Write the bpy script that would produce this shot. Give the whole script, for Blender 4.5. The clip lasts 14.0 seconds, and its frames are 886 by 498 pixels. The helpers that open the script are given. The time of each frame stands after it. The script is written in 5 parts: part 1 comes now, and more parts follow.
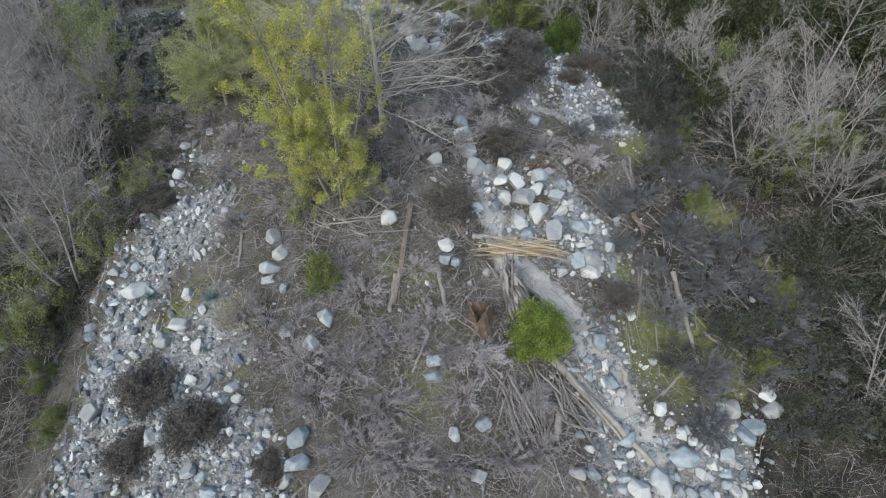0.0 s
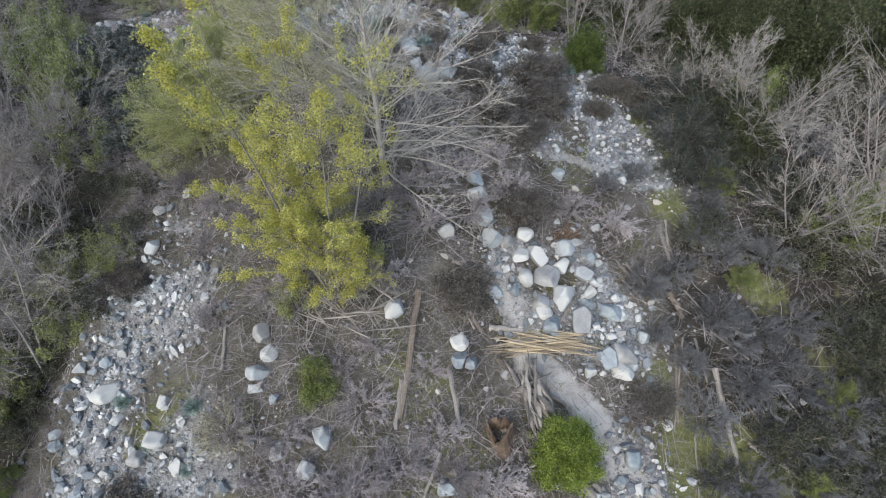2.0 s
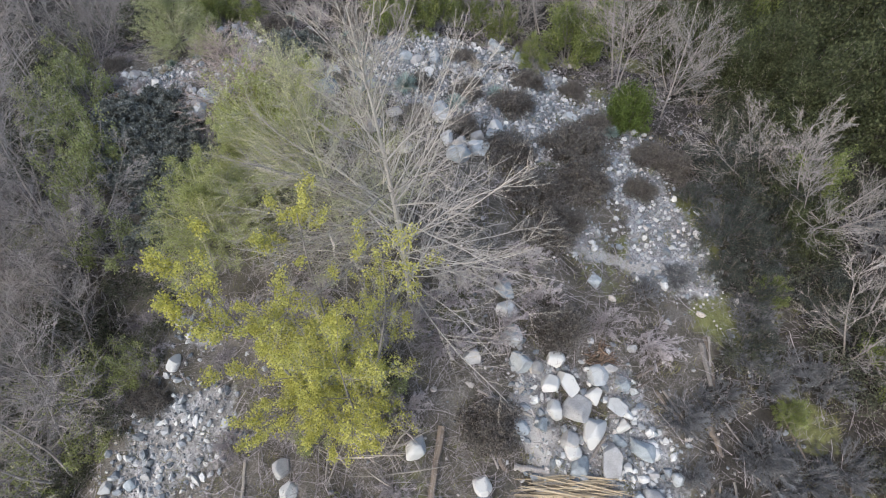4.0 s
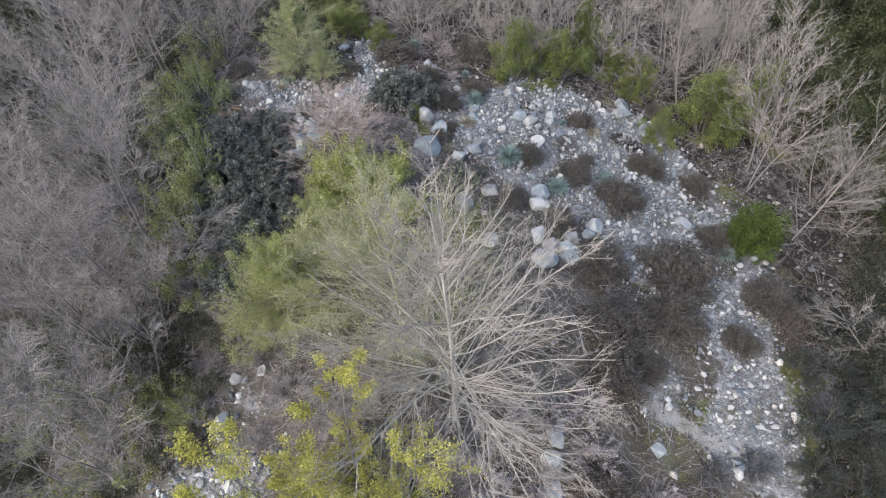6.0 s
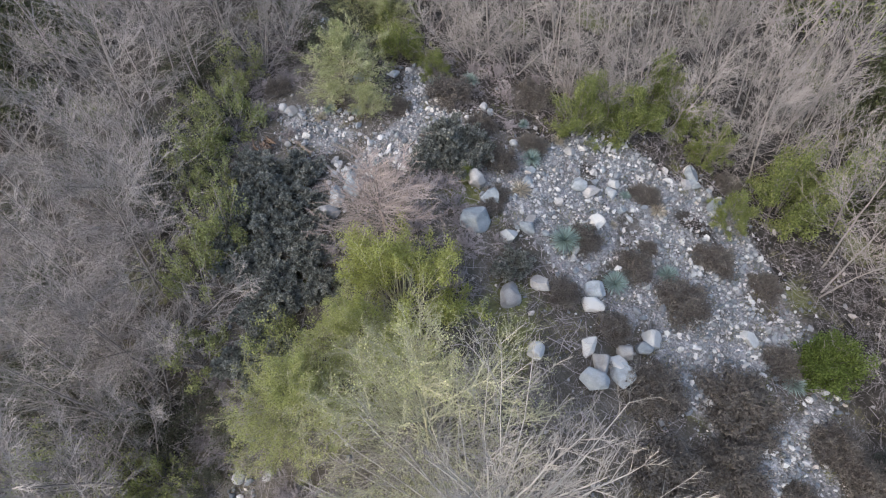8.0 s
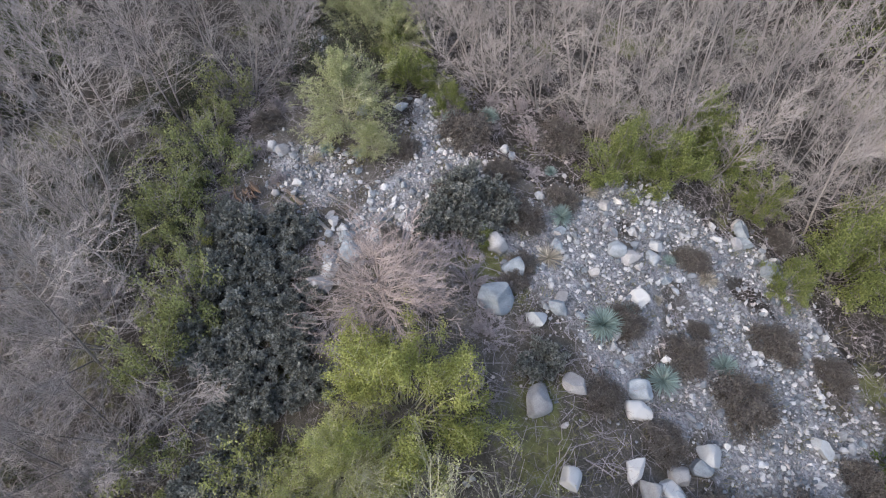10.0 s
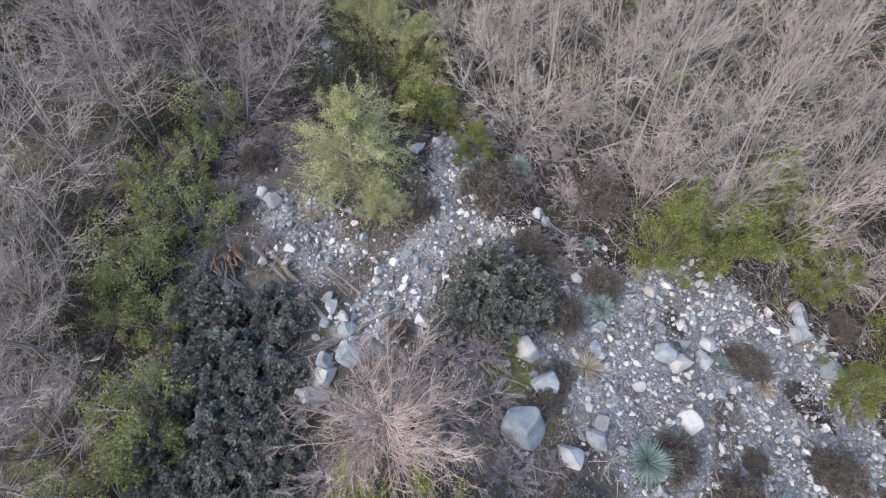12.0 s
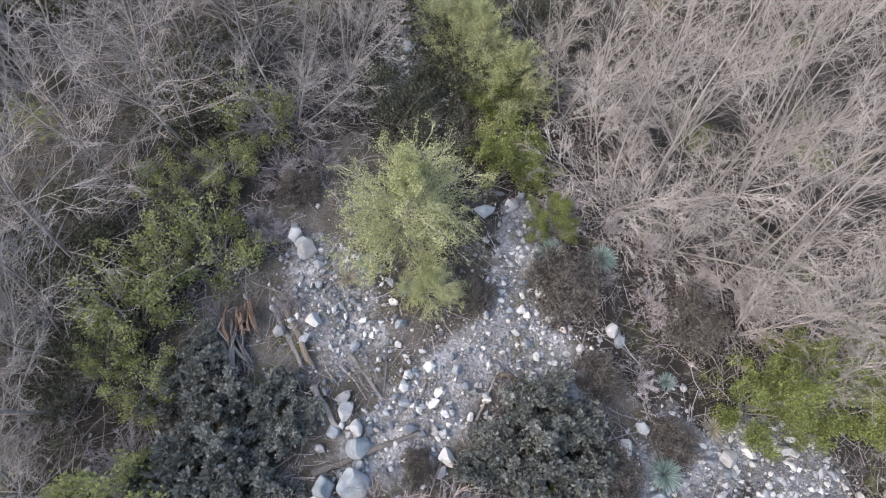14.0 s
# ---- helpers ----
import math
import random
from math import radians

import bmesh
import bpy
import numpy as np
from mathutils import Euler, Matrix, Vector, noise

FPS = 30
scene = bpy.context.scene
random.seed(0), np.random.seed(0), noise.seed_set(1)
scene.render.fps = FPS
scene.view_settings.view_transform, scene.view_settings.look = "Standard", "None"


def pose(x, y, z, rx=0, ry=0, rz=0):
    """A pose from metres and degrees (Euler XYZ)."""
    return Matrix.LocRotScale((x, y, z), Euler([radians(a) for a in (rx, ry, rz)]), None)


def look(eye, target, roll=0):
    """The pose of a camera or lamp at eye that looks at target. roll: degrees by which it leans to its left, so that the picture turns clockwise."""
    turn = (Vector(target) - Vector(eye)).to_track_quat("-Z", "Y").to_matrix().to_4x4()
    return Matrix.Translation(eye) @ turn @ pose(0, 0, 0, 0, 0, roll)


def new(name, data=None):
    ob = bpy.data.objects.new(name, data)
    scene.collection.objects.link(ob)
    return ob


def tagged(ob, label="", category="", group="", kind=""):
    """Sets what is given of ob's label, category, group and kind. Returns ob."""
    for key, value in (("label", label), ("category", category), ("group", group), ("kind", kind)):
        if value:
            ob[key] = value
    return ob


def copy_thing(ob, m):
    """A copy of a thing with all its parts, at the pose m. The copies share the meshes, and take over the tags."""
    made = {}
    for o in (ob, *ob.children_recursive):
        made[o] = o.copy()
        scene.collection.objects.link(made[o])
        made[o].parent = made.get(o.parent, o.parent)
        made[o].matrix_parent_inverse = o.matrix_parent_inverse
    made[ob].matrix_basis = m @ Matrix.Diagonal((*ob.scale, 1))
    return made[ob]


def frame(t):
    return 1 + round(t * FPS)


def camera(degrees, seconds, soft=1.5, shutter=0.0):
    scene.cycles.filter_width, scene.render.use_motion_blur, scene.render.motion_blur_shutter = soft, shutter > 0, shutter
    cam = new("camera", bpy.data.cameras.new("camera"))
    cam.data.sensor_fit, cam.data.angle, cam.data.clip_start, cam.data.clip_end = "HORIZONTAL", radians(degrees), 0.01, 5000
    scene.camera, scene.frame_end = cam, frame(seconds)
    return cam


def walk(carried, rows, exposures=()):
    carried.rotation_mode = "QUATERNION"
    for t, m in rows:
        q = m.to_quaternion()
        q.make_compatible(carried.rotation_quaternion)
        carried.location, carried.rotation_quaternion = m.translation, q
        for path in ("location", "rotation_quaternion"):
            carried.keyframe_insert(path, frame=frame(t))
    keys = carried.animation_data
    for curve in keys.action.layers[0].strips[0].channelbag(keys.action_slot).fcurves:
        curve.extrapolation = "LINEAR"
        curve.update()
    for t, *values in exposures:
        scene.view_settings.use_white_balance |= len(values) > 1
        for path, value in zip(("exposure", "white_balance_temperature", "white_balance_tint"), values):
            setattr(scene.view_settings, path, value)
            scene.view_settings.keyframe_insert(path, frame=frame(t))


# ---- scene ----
cam = camera(81.8, 14.0, soft=1.2)
PATH = [
    (0, (-0.503, -0.456, 10.098), (-0.577, 1.087, 8.827), -3.73),
    (0.5, (-0.596, 0.578, 10.382), (-0.669, 2.093, 9.078), -3.60),
    (1, (-0.703, 1.664, 10.733), (-0.773, 3.149, 9.395), -3.43),
    (1.5, (-0.819, 2.727, 11.195), (-0.886, 4.184, 9.826), -3.26),
    (2, (-0.898, 3.747, 11.612), (-0.968, 5.183, 10.223), -3.28),
    (2.5, (-0.983, 4.711, 12.224), (-1.051, 6.121, 10.807), -3.06),
    (3, (-1.013, 5.711, 12.935), (-1.087, 7.094, 11.492), -3.10),
    (5.5, (-0.401, 10.753, 16.078), (-0.851, 11.963, 14.550), -6.85),
    (6, (-1.041, 11.769, 16.548), (-1.539, 12.934, 15.000), -4.17),
    (6.5, (-1.674, 12.689, 16.959), (-2.198, 13.812, 15.390), -2.23),
    (7, (-2.412, 13.600, 17.322), (-2.951, 14.686, 15.731), -0.35),
    (7.5, (-3.059, 14.592, 17.589), (-3.583, 15.651, 15.975), 0.24),
    (10, (-5.634, 18.782, 16.456), (-6.157, 19.832, 14.837), 1.51),
    (10.5, (-6.417, 19.704, 16.424), (-6.936, 20.723, 14.783), 3.04),
    (11, (-7.146, 20.650, 16.369), (-7.647, 21.641, 14.705), 4.23),
    (11.5, (-7.824, 21.595, 16.266), (-8.299, 22.571, 14.586), 5.04),
    (12, (-8.490, 22.595, 16.184), (-8.941, 23.548, 14.485), 5.77),
    (12.5, (-9.137, 23.579, 16.105), (-9.563, 24.506, 14.385), 6.56),
    (13, (-10.004, 24.570, 16.007), (-10.439, 25.437, 14.258), 8.72),
    (13.5, (-11.012, 25.420, 15.816), (-11.479, 26.203, 14.036), 11.67),
    (14, (-11.667, 26.198, 15.648), (-12.123, 26.929, 13.843), 12.17),
]
walk(cam, [(t, look(eye, target, roll)) for t, eye, target, roll in PATH],
     [(0.0, 1.11, 6170, 1), (3.0, 1.31, 6370, 6), (7.5, 1.53, 6620, 9), (11.0, 1.64, 6560, 12), (14.0, 1.84, 6700, 11)])

# ---- daylight: an open shaded canyon under a bright hazy sky ----
world = bpy.data.worlds.new("sky")
scene.world = world
world.use_nodes = True
wn = world.node_tree
sky = wn.nodes.new("ShaderNodeTexSky")
sky.sky_type, sky.sun_disc = "NISHITA", False
sky.sun_elevation, sky.sun_rotation = radians(38), radians(215)
sky.air_density, sky.dust_density, sky.ozone_density = 1.0, 2.5, 1.0
wn.links.new(sky.outputs["Color"], wn.nodes["Background"].inputs["Color"])
wn.nodes["Background"].inputs["Strength"].default_value = 0.15
sun = new("sun", bpy.data.lights.new("sun", "SUN"))
sun.data.energy, sun.data.angle, sun.data.color = 0.65, radians(40), (1.0, 0.98, 0.95)
sun.matrix_world = look((-8, -20, 30), (-4, 10, 0))


# ---- materials ----
def ramp(nt, fac, stops):
    node = nt.nodes.new("ShaderNodeValToRGB")
    while len(node.color_ramp.elements) < len(stops):
        node.color_ramp.elements.new(0.5)
    for el, (at, colour) in zip(node.color_ramp.elements, stops):
        el.position, el.color = at, (*colour, 1)
    nt.links.new(fac, node.inputs["Fac"])
    return node.outputs["Color"]


def noise_of(nt, coords, scale, detail=6.0, rough=0.6):
    node = nt.nodes.new("ShaderNodeTexNoise")
    node.inputs["Scale"].default_value, node.inputs["Detail"].default_value = scale, detail
    node.inputs["Roughness"].default_value = rough
    nt.links.new(coords, node.inputs["Vector"])
    return node.outputs["Fac"]


def mixed(nt, fac, a, b, blend="MIX"):
    node = nt.nodes.new("ShaderNodeMix")
    node.data_type, node.blend_type = "RGBA", blend
    if isinstance(fac, float):
        node.inputs[0].default_value = fac
    else:
        nt.links.new(fac, node.inputs[0])
    for sock, v in ((node.inputs[6], a), (node.inputs[7], b)):
        if isinstance(v, tuple):
            sock.default_value = (*v, 1)
        else:
            nt.links.new(v, sock)
    return node.outputs[2]


def varied(nt, colour, source, low, high):
    """Brightness varied from piece to piece."""
    node = nt.nodes.new("ShaderNodeMapRange")
    node.inputs["To Min"].default_value, node.inputs["To Max"].default_value = low, high
    nt.links.new(source, node.inputs["Value"])
    comb = nt.nodes.new("ShaderNodeCombineColor")
    for k in range(3):
        nt.links.new(node.outputs["Result"], comb.inputs[k])
    return mixed(nt, 1.0, colour, comb.outputs["Color"], "MULTIPLY")


def surface(name, stops, scale, fine, rough=0.85, bump=0.3, spread=(0.8, 1.2), island=False, second=None, distance=0.02):
    """A matt natural surface: coarse colour patches, fine grain, relief, and a shade that differs from piece to piece."""
    m = bpy.data.materials.new(name)
    m.use_nodes = True
    nt = m.node_tree
    bsdf = nt.nodes["Principled BSDF"]
    co = nt.nodes.new("ShaderNodeTexCoord").outputs["Object"]
    col = ramp(nt, noise_of(nt, co, scale), stops)
    grain = noise_of(nt, co, fine, 4.0, 0.7)
    col = mixed(nt, 0.55, col, ramp(nt, grain, [(0.3, (0.35, 0.35, 0.35)), (0.7, (1.0, 1.0, 1.0))]), "MULTIPLY")
    info = nt.nodes.new("ShaderNodeObjectInfo").outputs["Random"]
    source = nt.nodes.new("ShaderNodeNewGeometry").outputs["Random Per Island"] if island else info
    if second:
        col = mixed(nt, ramp(nt, source, [(0.35, (0, 0, 0)), (0.75, (1, 1, 1))]), col, second)
    col = varied(nt, col, source, *spread)
    nt.links.new(col, bsdf.inputs["Base Color"])
    bsdf.inputs["Roughness"].default_value = rough
    bsdf.inputs["Specular IOR Level"].default_value = 0.25
    if bump:
        bn = nt.nodes.new("ShaderNodeBump")
        bn.inputs["Strength"].default_value, bn.inputs["Distance"].default_value = bump, distance
        nt.links.new(grain, bn.inputs["Height"])
        nt.links.new(bn.outputs["Normal"], bsdf.inputs["Normal"])
    return m


def leaf_mat(name, dark, light, spread=(0.6, 1.3)):
    m = surface(name, [(0.3, dark), (0.7, light)], 1.5, 30, 0.8, 0.0, spread, True)
    bsdf = m.node_tree.nodes["Principled BSDF"]
    bsdf.inputs["Specular IOR Level"].default_value = 0.1
    nt = m.node_tree
    thin = nt.nodes.new("ShaderNodeBsdfTranslucent")
    nt.links.new(bsdf.inputs["Base Color"].links[0].from_socket, thin.inputs["Color"])
    both = nt.nodes.new("ShaderNodeMixShader")
    both.inputs["Fac"].default_value = 0.45
    nt.links.new(bsdf.outputs["BSDF"], both.inputs[1])
    nt.links.new(thin.outputs["BSDF"], both.inputs[2])
    nt.links.new(both.outputs["Shader"], nt.nodes["Material Output"].inputs["Surface"])
    return m


M_ROCK = surface("pale granite", [(0.3, (0.235, 0.265, 0.29)), (0.5, (0.38, 0.42, 0.445)), (0.72, (0.51, 0.545, 0.56))], 3.0, 38, 0.8, 0.6, (0.65, 1.1), second=(0.42, 0.41, 0.39))
M_ROCK_FLAT = surface("grey boulder granite", [(0.3, (0.26, 0.25, 0.245)), (0.6, (0.40, 0.39, 0.38)), (0.8, (0.52, 0.51, 0.5))], 1.6, 30, 0.8, 0.5, (0.75, 1.1))
M_GRAVEL = surface("mixed gravel", [(0.3, (0.205, 0.215, 0.235)), (0.7, (0.41, 0.43, 0.45))], 1.2, 40, 0.85, 0.0, (0.45, 1.25), True, second=(0.34, 0.31, 0.28))
M_COBBLE = surface("pale cobbles", [(0.3, (0.185, 0.202, 0.225)), (0.7, (0.37, 0.395, 0.42))], 1.2, 40, 0.85, 0.0, (0.5, 1.25), True, second=(0.38, 0.375, 0.365))
M_BARK = surface("grey alder bark", [(0.3, (0.185, 0.168, 0.15)), (0.7, (0.32, 0.293, 0.265))], 3, 25, 0.9, 0.4, (0.75, 1.2))
M_GREY_BARK = surface("smooth pale grey bark", [(0.3, (0.225, 0.203, 0.188)), (0.7, (0.37, 0.338, 0.314))], 3, 25, 0.9, 0.3, (0.8, 1.15))
M_PALE_BARK = surface("pale silvery bark", [(0.3, (0.34, 0.315, 0.28)), (0.7, (0.52, 0.485, 0.435))], 3, 25, 0.9, 0.3, (0.9, 1.1))
M_TWIG = surface("grey-brown twigs", [(0.3, (0.232, 0.208, 0.193)), (0.7, (0.405, 0.368, 0.343))], 1.0, 30, 0.9, 0.0, (0.75, 1.2))
M_PALE_TWIG = surface("pale bare twigs", [(0.3, (0.27, 0.244, 0.213)), (0.7, (0.43, 0.393, 0.347))], 1.0, 30, 0.9, 0.0, (0.9, 1.1))
M_RED_TWIG = surface("reddish bare stems", [(0.3, (0.28, 0.225, 0.2)), (0.7, (0.46, 0.385, 0.35))], 1.0, 30, 0.9, 0.0, (0.9, 1.1))
M_OLIVE_TWIG = surface("olive budding twigs", [(0.3, (0.32, 0.31, 0.2)), (0.7, (0.49, 0.47, 0.32))], 1.0, 30, 0.9, 0.0, (0.9, 1.1))
M_BRUSH = surface("dead brush stems", [(0.3, (0.22, 0.195, 0.195)), (0.7, (0.42, 0.378, 0.38))], 2.0, 30, 0.9, 0.0, (0.7, 1.3))
# cool grey copy of the brush stems, with the right slope's shade painted in
M_SLOPE_SHADE = surface("cool grey brush stems, shaded copy", [(0.3, (0.085, 0.086, 0.088)), (0.7, (0.19, 0.19, 0.196))], 2.0, 30, 0.9, 0.0, (0.7, 1.3))
M_BROWN = surface("dry brown shrub stems", [(0.3, (0.15, 0.13, 0.107)), (0.7, (0.26, 0.23, 0.19))], 2.0, 40, 0.95, 0.0, (0.8, 1.25))
M_WOOD = surface("weathered grey wood", [(0.3, (0.17, 0.15, 0.135)), (0.7, (0.34, 0.31, 0.285))], 1.5, 30, 0.85, 0.5, (0.55, 1.3))
M_OLD_WOOD = surface("dark decaying wood", [(0.3, (0.09, 0.07, 0.055)), (0.7, (0.2, 0.165, 0.135))], 2.0, 30, 0.9, 0.5, (0.8, 1.3))
M_PALE_WOOD = surface("bleached driftwood", [(0.3, (0.23, 0.205, 0.18)), (0.7, (0.4, 0.36, 0.32))], 1.5, 30, 0.85, 0.5, (0.8, 1.1))
M_SPLIT = surface("fresh split wood", [(0.3, (0.36, 0.27, 0.165)), (0.7, (0.62, 0.52, 0.37))], 2.0, 30, 0.8, 0.4, (0.45, 1.25))
M_ROT = surface("rotten reddish wood", [(0.3, (0.085, 0.058, 0.042)), (0.7, (0.2, 0.14, 0.1))], 4.0, 30, 0.9, 0.5, (0.8, 1.2))
L_YELLOW = leaf_mat("fresh yellow-green leaves", (0.44, 0.42, 0.10), (0.66, 0.64, 0.20), (0.75, 1.2))
L_YELLOW_GREEN = leaf_mat("yellow-green leaves", (0.26, 0.285, 0.085), (0.43, 0.455, 0.165), (0.72, 1.2))
L_GREEN = leaf_mat("mid green leaves", (0.17, 0.2, 0.065), (0.33, 0.37, 0.14))
L_BRIGHT = leaf_mat("bright green leaves", (0.19, 0.245, 0.05), (0.35, 0.42, 0.10))
L_ROUND = leaf_mat("deep glossy green leaves", (0.08, 0.115, 0.03), (0.19, 0.245, 0.07))
L_OLIVE = leaf_mat("olive green leaves", (0.25, 0.275, 0.105), (0.43, 0.455, 0.215))
L_BUD = leaf_mat("small pale buds", (0.40, 0.42, 0.19), (0.60, 0.61, 0.33))
L_WILLOW = leaf_mat("pale willow leaves", (0.31, 0.335, 0.16), (0.49, 0.515, 0.275))
L_SOFT = leaf_mat("soft new green leaves", (0.30, 0.325, 0.12), (0.46, 0.485, 0.21), (0.8, 1.15))
L_DARK = leaf_mat("dark grey-green leaves", (0.16, 0.168, 0.152), (0.33, 0.342, 0.312), (0.5, 1.35))
L_YUCCA = leaf_mat("blue-green yucca blades", (0.27, 0.36, 0.33), (0.42, 0.52, 0.47))
L_STRAW = leaf_mat("bleached straw blades", (0.40, 0.35, 0.27), (0.60, 0.55, 0.46))
L_GRASS = leaf_mat("dry and green grass", (0.13, 0.13, 0.05), (0.26, 0.24, 0.12), (0.6, 1.4))

# ---- terrain ----
HILL = [2.206, -1.907, 1.765, -1.193, -0.828, -2.258, 0.533, 0.065, 0.121, 0.866]


def ground_z(x, y):
    """A broad stony hump that climbs ahead and falls off to both sides, with wooded slopes behind."""
    u, v = 1.6 * np.tanh((x + 3) / 16), 1.8 * np.tanh((y - 19) / 18)
    terms = (1, u, v, u * u, u * v, v * v, u * u * v, u * v * v, v**3, u**3)
    z = sum(c * b for c, b in zip(HILL, terms))
    far = np.maximum(0, y - 44) * 0.16 + np.maximum(0, x - 20) * 0.25 + np.maximum(0, -32 - x) * 0.25
    edge = np.interp(y, (-0.7, 6.2, 9.6, 11.6, 14.4, 16.2), (-11.7, -12.2, -12.0, -12.1, -11.2, -10.6))
    bank = np.clip((edge - x) / 1.1, 0, 1) * np.clip((18 - y) / 2, 0, 1)
    lumps = 0.07 * np.sin(1.3 * x + 1.1 * np.sin(0.9 * y)) * np.sin(1.1 * y + 0.8 * np.sin(1.2 * x)) + 0.05 * np.sin(2.9 * x - 1.7 * y + np.sin(2.1 * y)) + 0.025 * np.sin(5.3 * y + 3.1 * x) * np.sin(6.1 * x - 2.2 * y)
    return z + far - 0.9 * bank * bank * (3 - 2 * bank) + lumps


def z_at(x, y):
    return float(ground_z(np.float64(x), np.float64(y)))


GRAVEL_BEDS = [
    [(-18.0, 33.6), (-19.6, 34.8), (-21.2, 36.2), (-23.0, 38.0), (-22.4, 38.6), (-20.2, 36.9), (-18.4, 35.2), (-17.2, 34.2)],
    [(-12.2, 6.6), (-11.8, 9.6), (-11.6, 11.6), (-10.9, 14.4), (-9.6, 16.0), (-8.2, 14.0), (-8.1, 11.9), (-7.4, 10.0), (-5.9, 8.4), (-5.5, 3.2), (-11.8, 3.1)],
    [(2.6, 10.6), (4.3, 9.8), (4.8, 7.6), (7.0, 8.3), (7.6, 7.7), (6.8, 4.8), (3.2, 4.6), (2.9, 8.3)],
    [(-0.2, 15.9), (0.7, 15.5), (3.3, 15.6), (4.8, 12.8), (3.9, 11.6), (1.8, 12.5), (0.3, 13.0)],
    [(-8.5, 28.3), (-7.8, 32.6), (-4.3, 35.0), (-1.5, 35.5), (1.3, 35.1), (3.8, 31.7), (5.8, 27.1), (5.6, 23.4), (6.7, 20.8), (6.9, 18.3), (5.1, 18.4), (1.8, 19.3), (1.5, 19.6), (3.6, 22.1), (2.4, 22.7), (0.8, 23.8), (-1.1, 25.4), (-3.3, 25.7), (-4.5, 26.4)],
    [(-18.3, 29.0), (-16.0, 29.7), (-14.5, 28.4), (-12.6, 30.3), (-14.7, 34.1), (-14.0, 34.9), (-12.2, 31.9), (-9.7, 31.7), (-9.5, 30.7), (-11.7, 29.9), (-11.2, 27.2), (-12.3, 25.4), (-14.2, 26.9), (-16.9, 27.5)],
    [(-19.9, 34.2), (-22.1, 36.3), (-22.0, 36.4), (-22.5, 38.7), (-19.0, 35.1)],
]
TRAIL = [(0.20, 14.42), (0.67, 13.19), (0.95, 11.89), (1.96, 11.33), (2.90, 10.34), (3.33, 9.53), (3.98, 8.39), (4.53, 6.99), (4.88, 3.94)]


LEDGE = [(1.9, 19.6), (3.1, 19.3), (4.1, 19.2), (5.6, 19.2)]
MOSS_PATCHES = [(5.2, 19.9, 1.0), (4.4, 19.9, 0.7), (6.2, 20.3, 0.9), (6.8, 21.9, 1.0), (3.4, 14.0, 0.5), (6.6, 17.6, 0.8)]


def inside(poly, x, y):
    hit = np.zeros(np.shape(x), bool)
    for (ax, ay), (bx, by) in zip(poly, poly[1:] + poly[:1]):
        cross = (ay > y) != (by > y)
        hit ^= cross & (x < (bx - ax) * (y - ay) / ((by - ay) or 1e-9) + ax)
    return hit


def near_line(line, x, y):
    best = np.full(np.shape(x), 1e9)
    for (ax, ay), (bx, by) in zip(line, line[1:]):
        dx, dy = bx - ax, by - ay
        s = np.clip(((x - ax) * dx + (y - ay) * dy) / (dx * dx + dy * dy), 0, 1)
        best = np.minimum(best, np.hypot(x - ax - s * dx, y - ay - s * dy))
    return best


def gravel_at(x, y):
    patch = np.sin(1.1 * x + 0.7 * y + 1.3 * np.sin(0.8 * y)) + np.sin(0.9 * y - 1.7 * x + 2.0 * np.sin(0.6 * x + 0.4 * y))
    return np.any([inside(p, x, y) for p in GRAVEL_BEDS], axis=0) & (patch > -1.05)


def mesh_of(name, verts, faces, smooth=False):
    """A mesh from an array of corners and one or more arrays of faces."""
    verts = np.asarray(verts, np.float32).reshape(-1, 3)
    sets = [np.asarray(f, np.int32) for f in (faces if isinstance(faces, list) and isinstance(faces[0], np.ndarray) else [faces])]
    sizes = np.concatenate([np.full(len(f), f.shape[1], np.int32) for f in sets])
    corner = np.concatenate([f.ravel() for f in sets])
    me = bpy.data.meshes.new(name)
    me.vertices.add(len(verts))
    me.vertices.foreach_set("co", verts.ravel())
    me.loops.add(len(corner))
    me.loops.foreach_set("vertex_index", corner)
    me.polygons.add(len(sizes))
    me.polygons.foreach_set("loop_start", np.r_[0, np.cumsum(sizes)[:-1]].astype(np.int32))
    me.polygons.foreach_set("use_smooth", np.full(len(sizes), smooth))
    me.update(calc_edges=True)
    return me


def piece(name, me, material, parent=None, label=""):
    ob = new(name, me)
    if me.materials:
        ob.material_slots[0].link = "OBJECT"
        ob.material_slots[0].material = material
    else:
        me.materials.append(material)
    if parent:
        ob.parent = parent
    return tagged(ob, label)


def soil_noise(x, y, scale, octaves=3):
    total = 0.0
    for k in range(octaves):
        total += noise.noise((x * scale * 2**k, y * scale * 2**k, 3.7 * k)) / 2**k
    return total


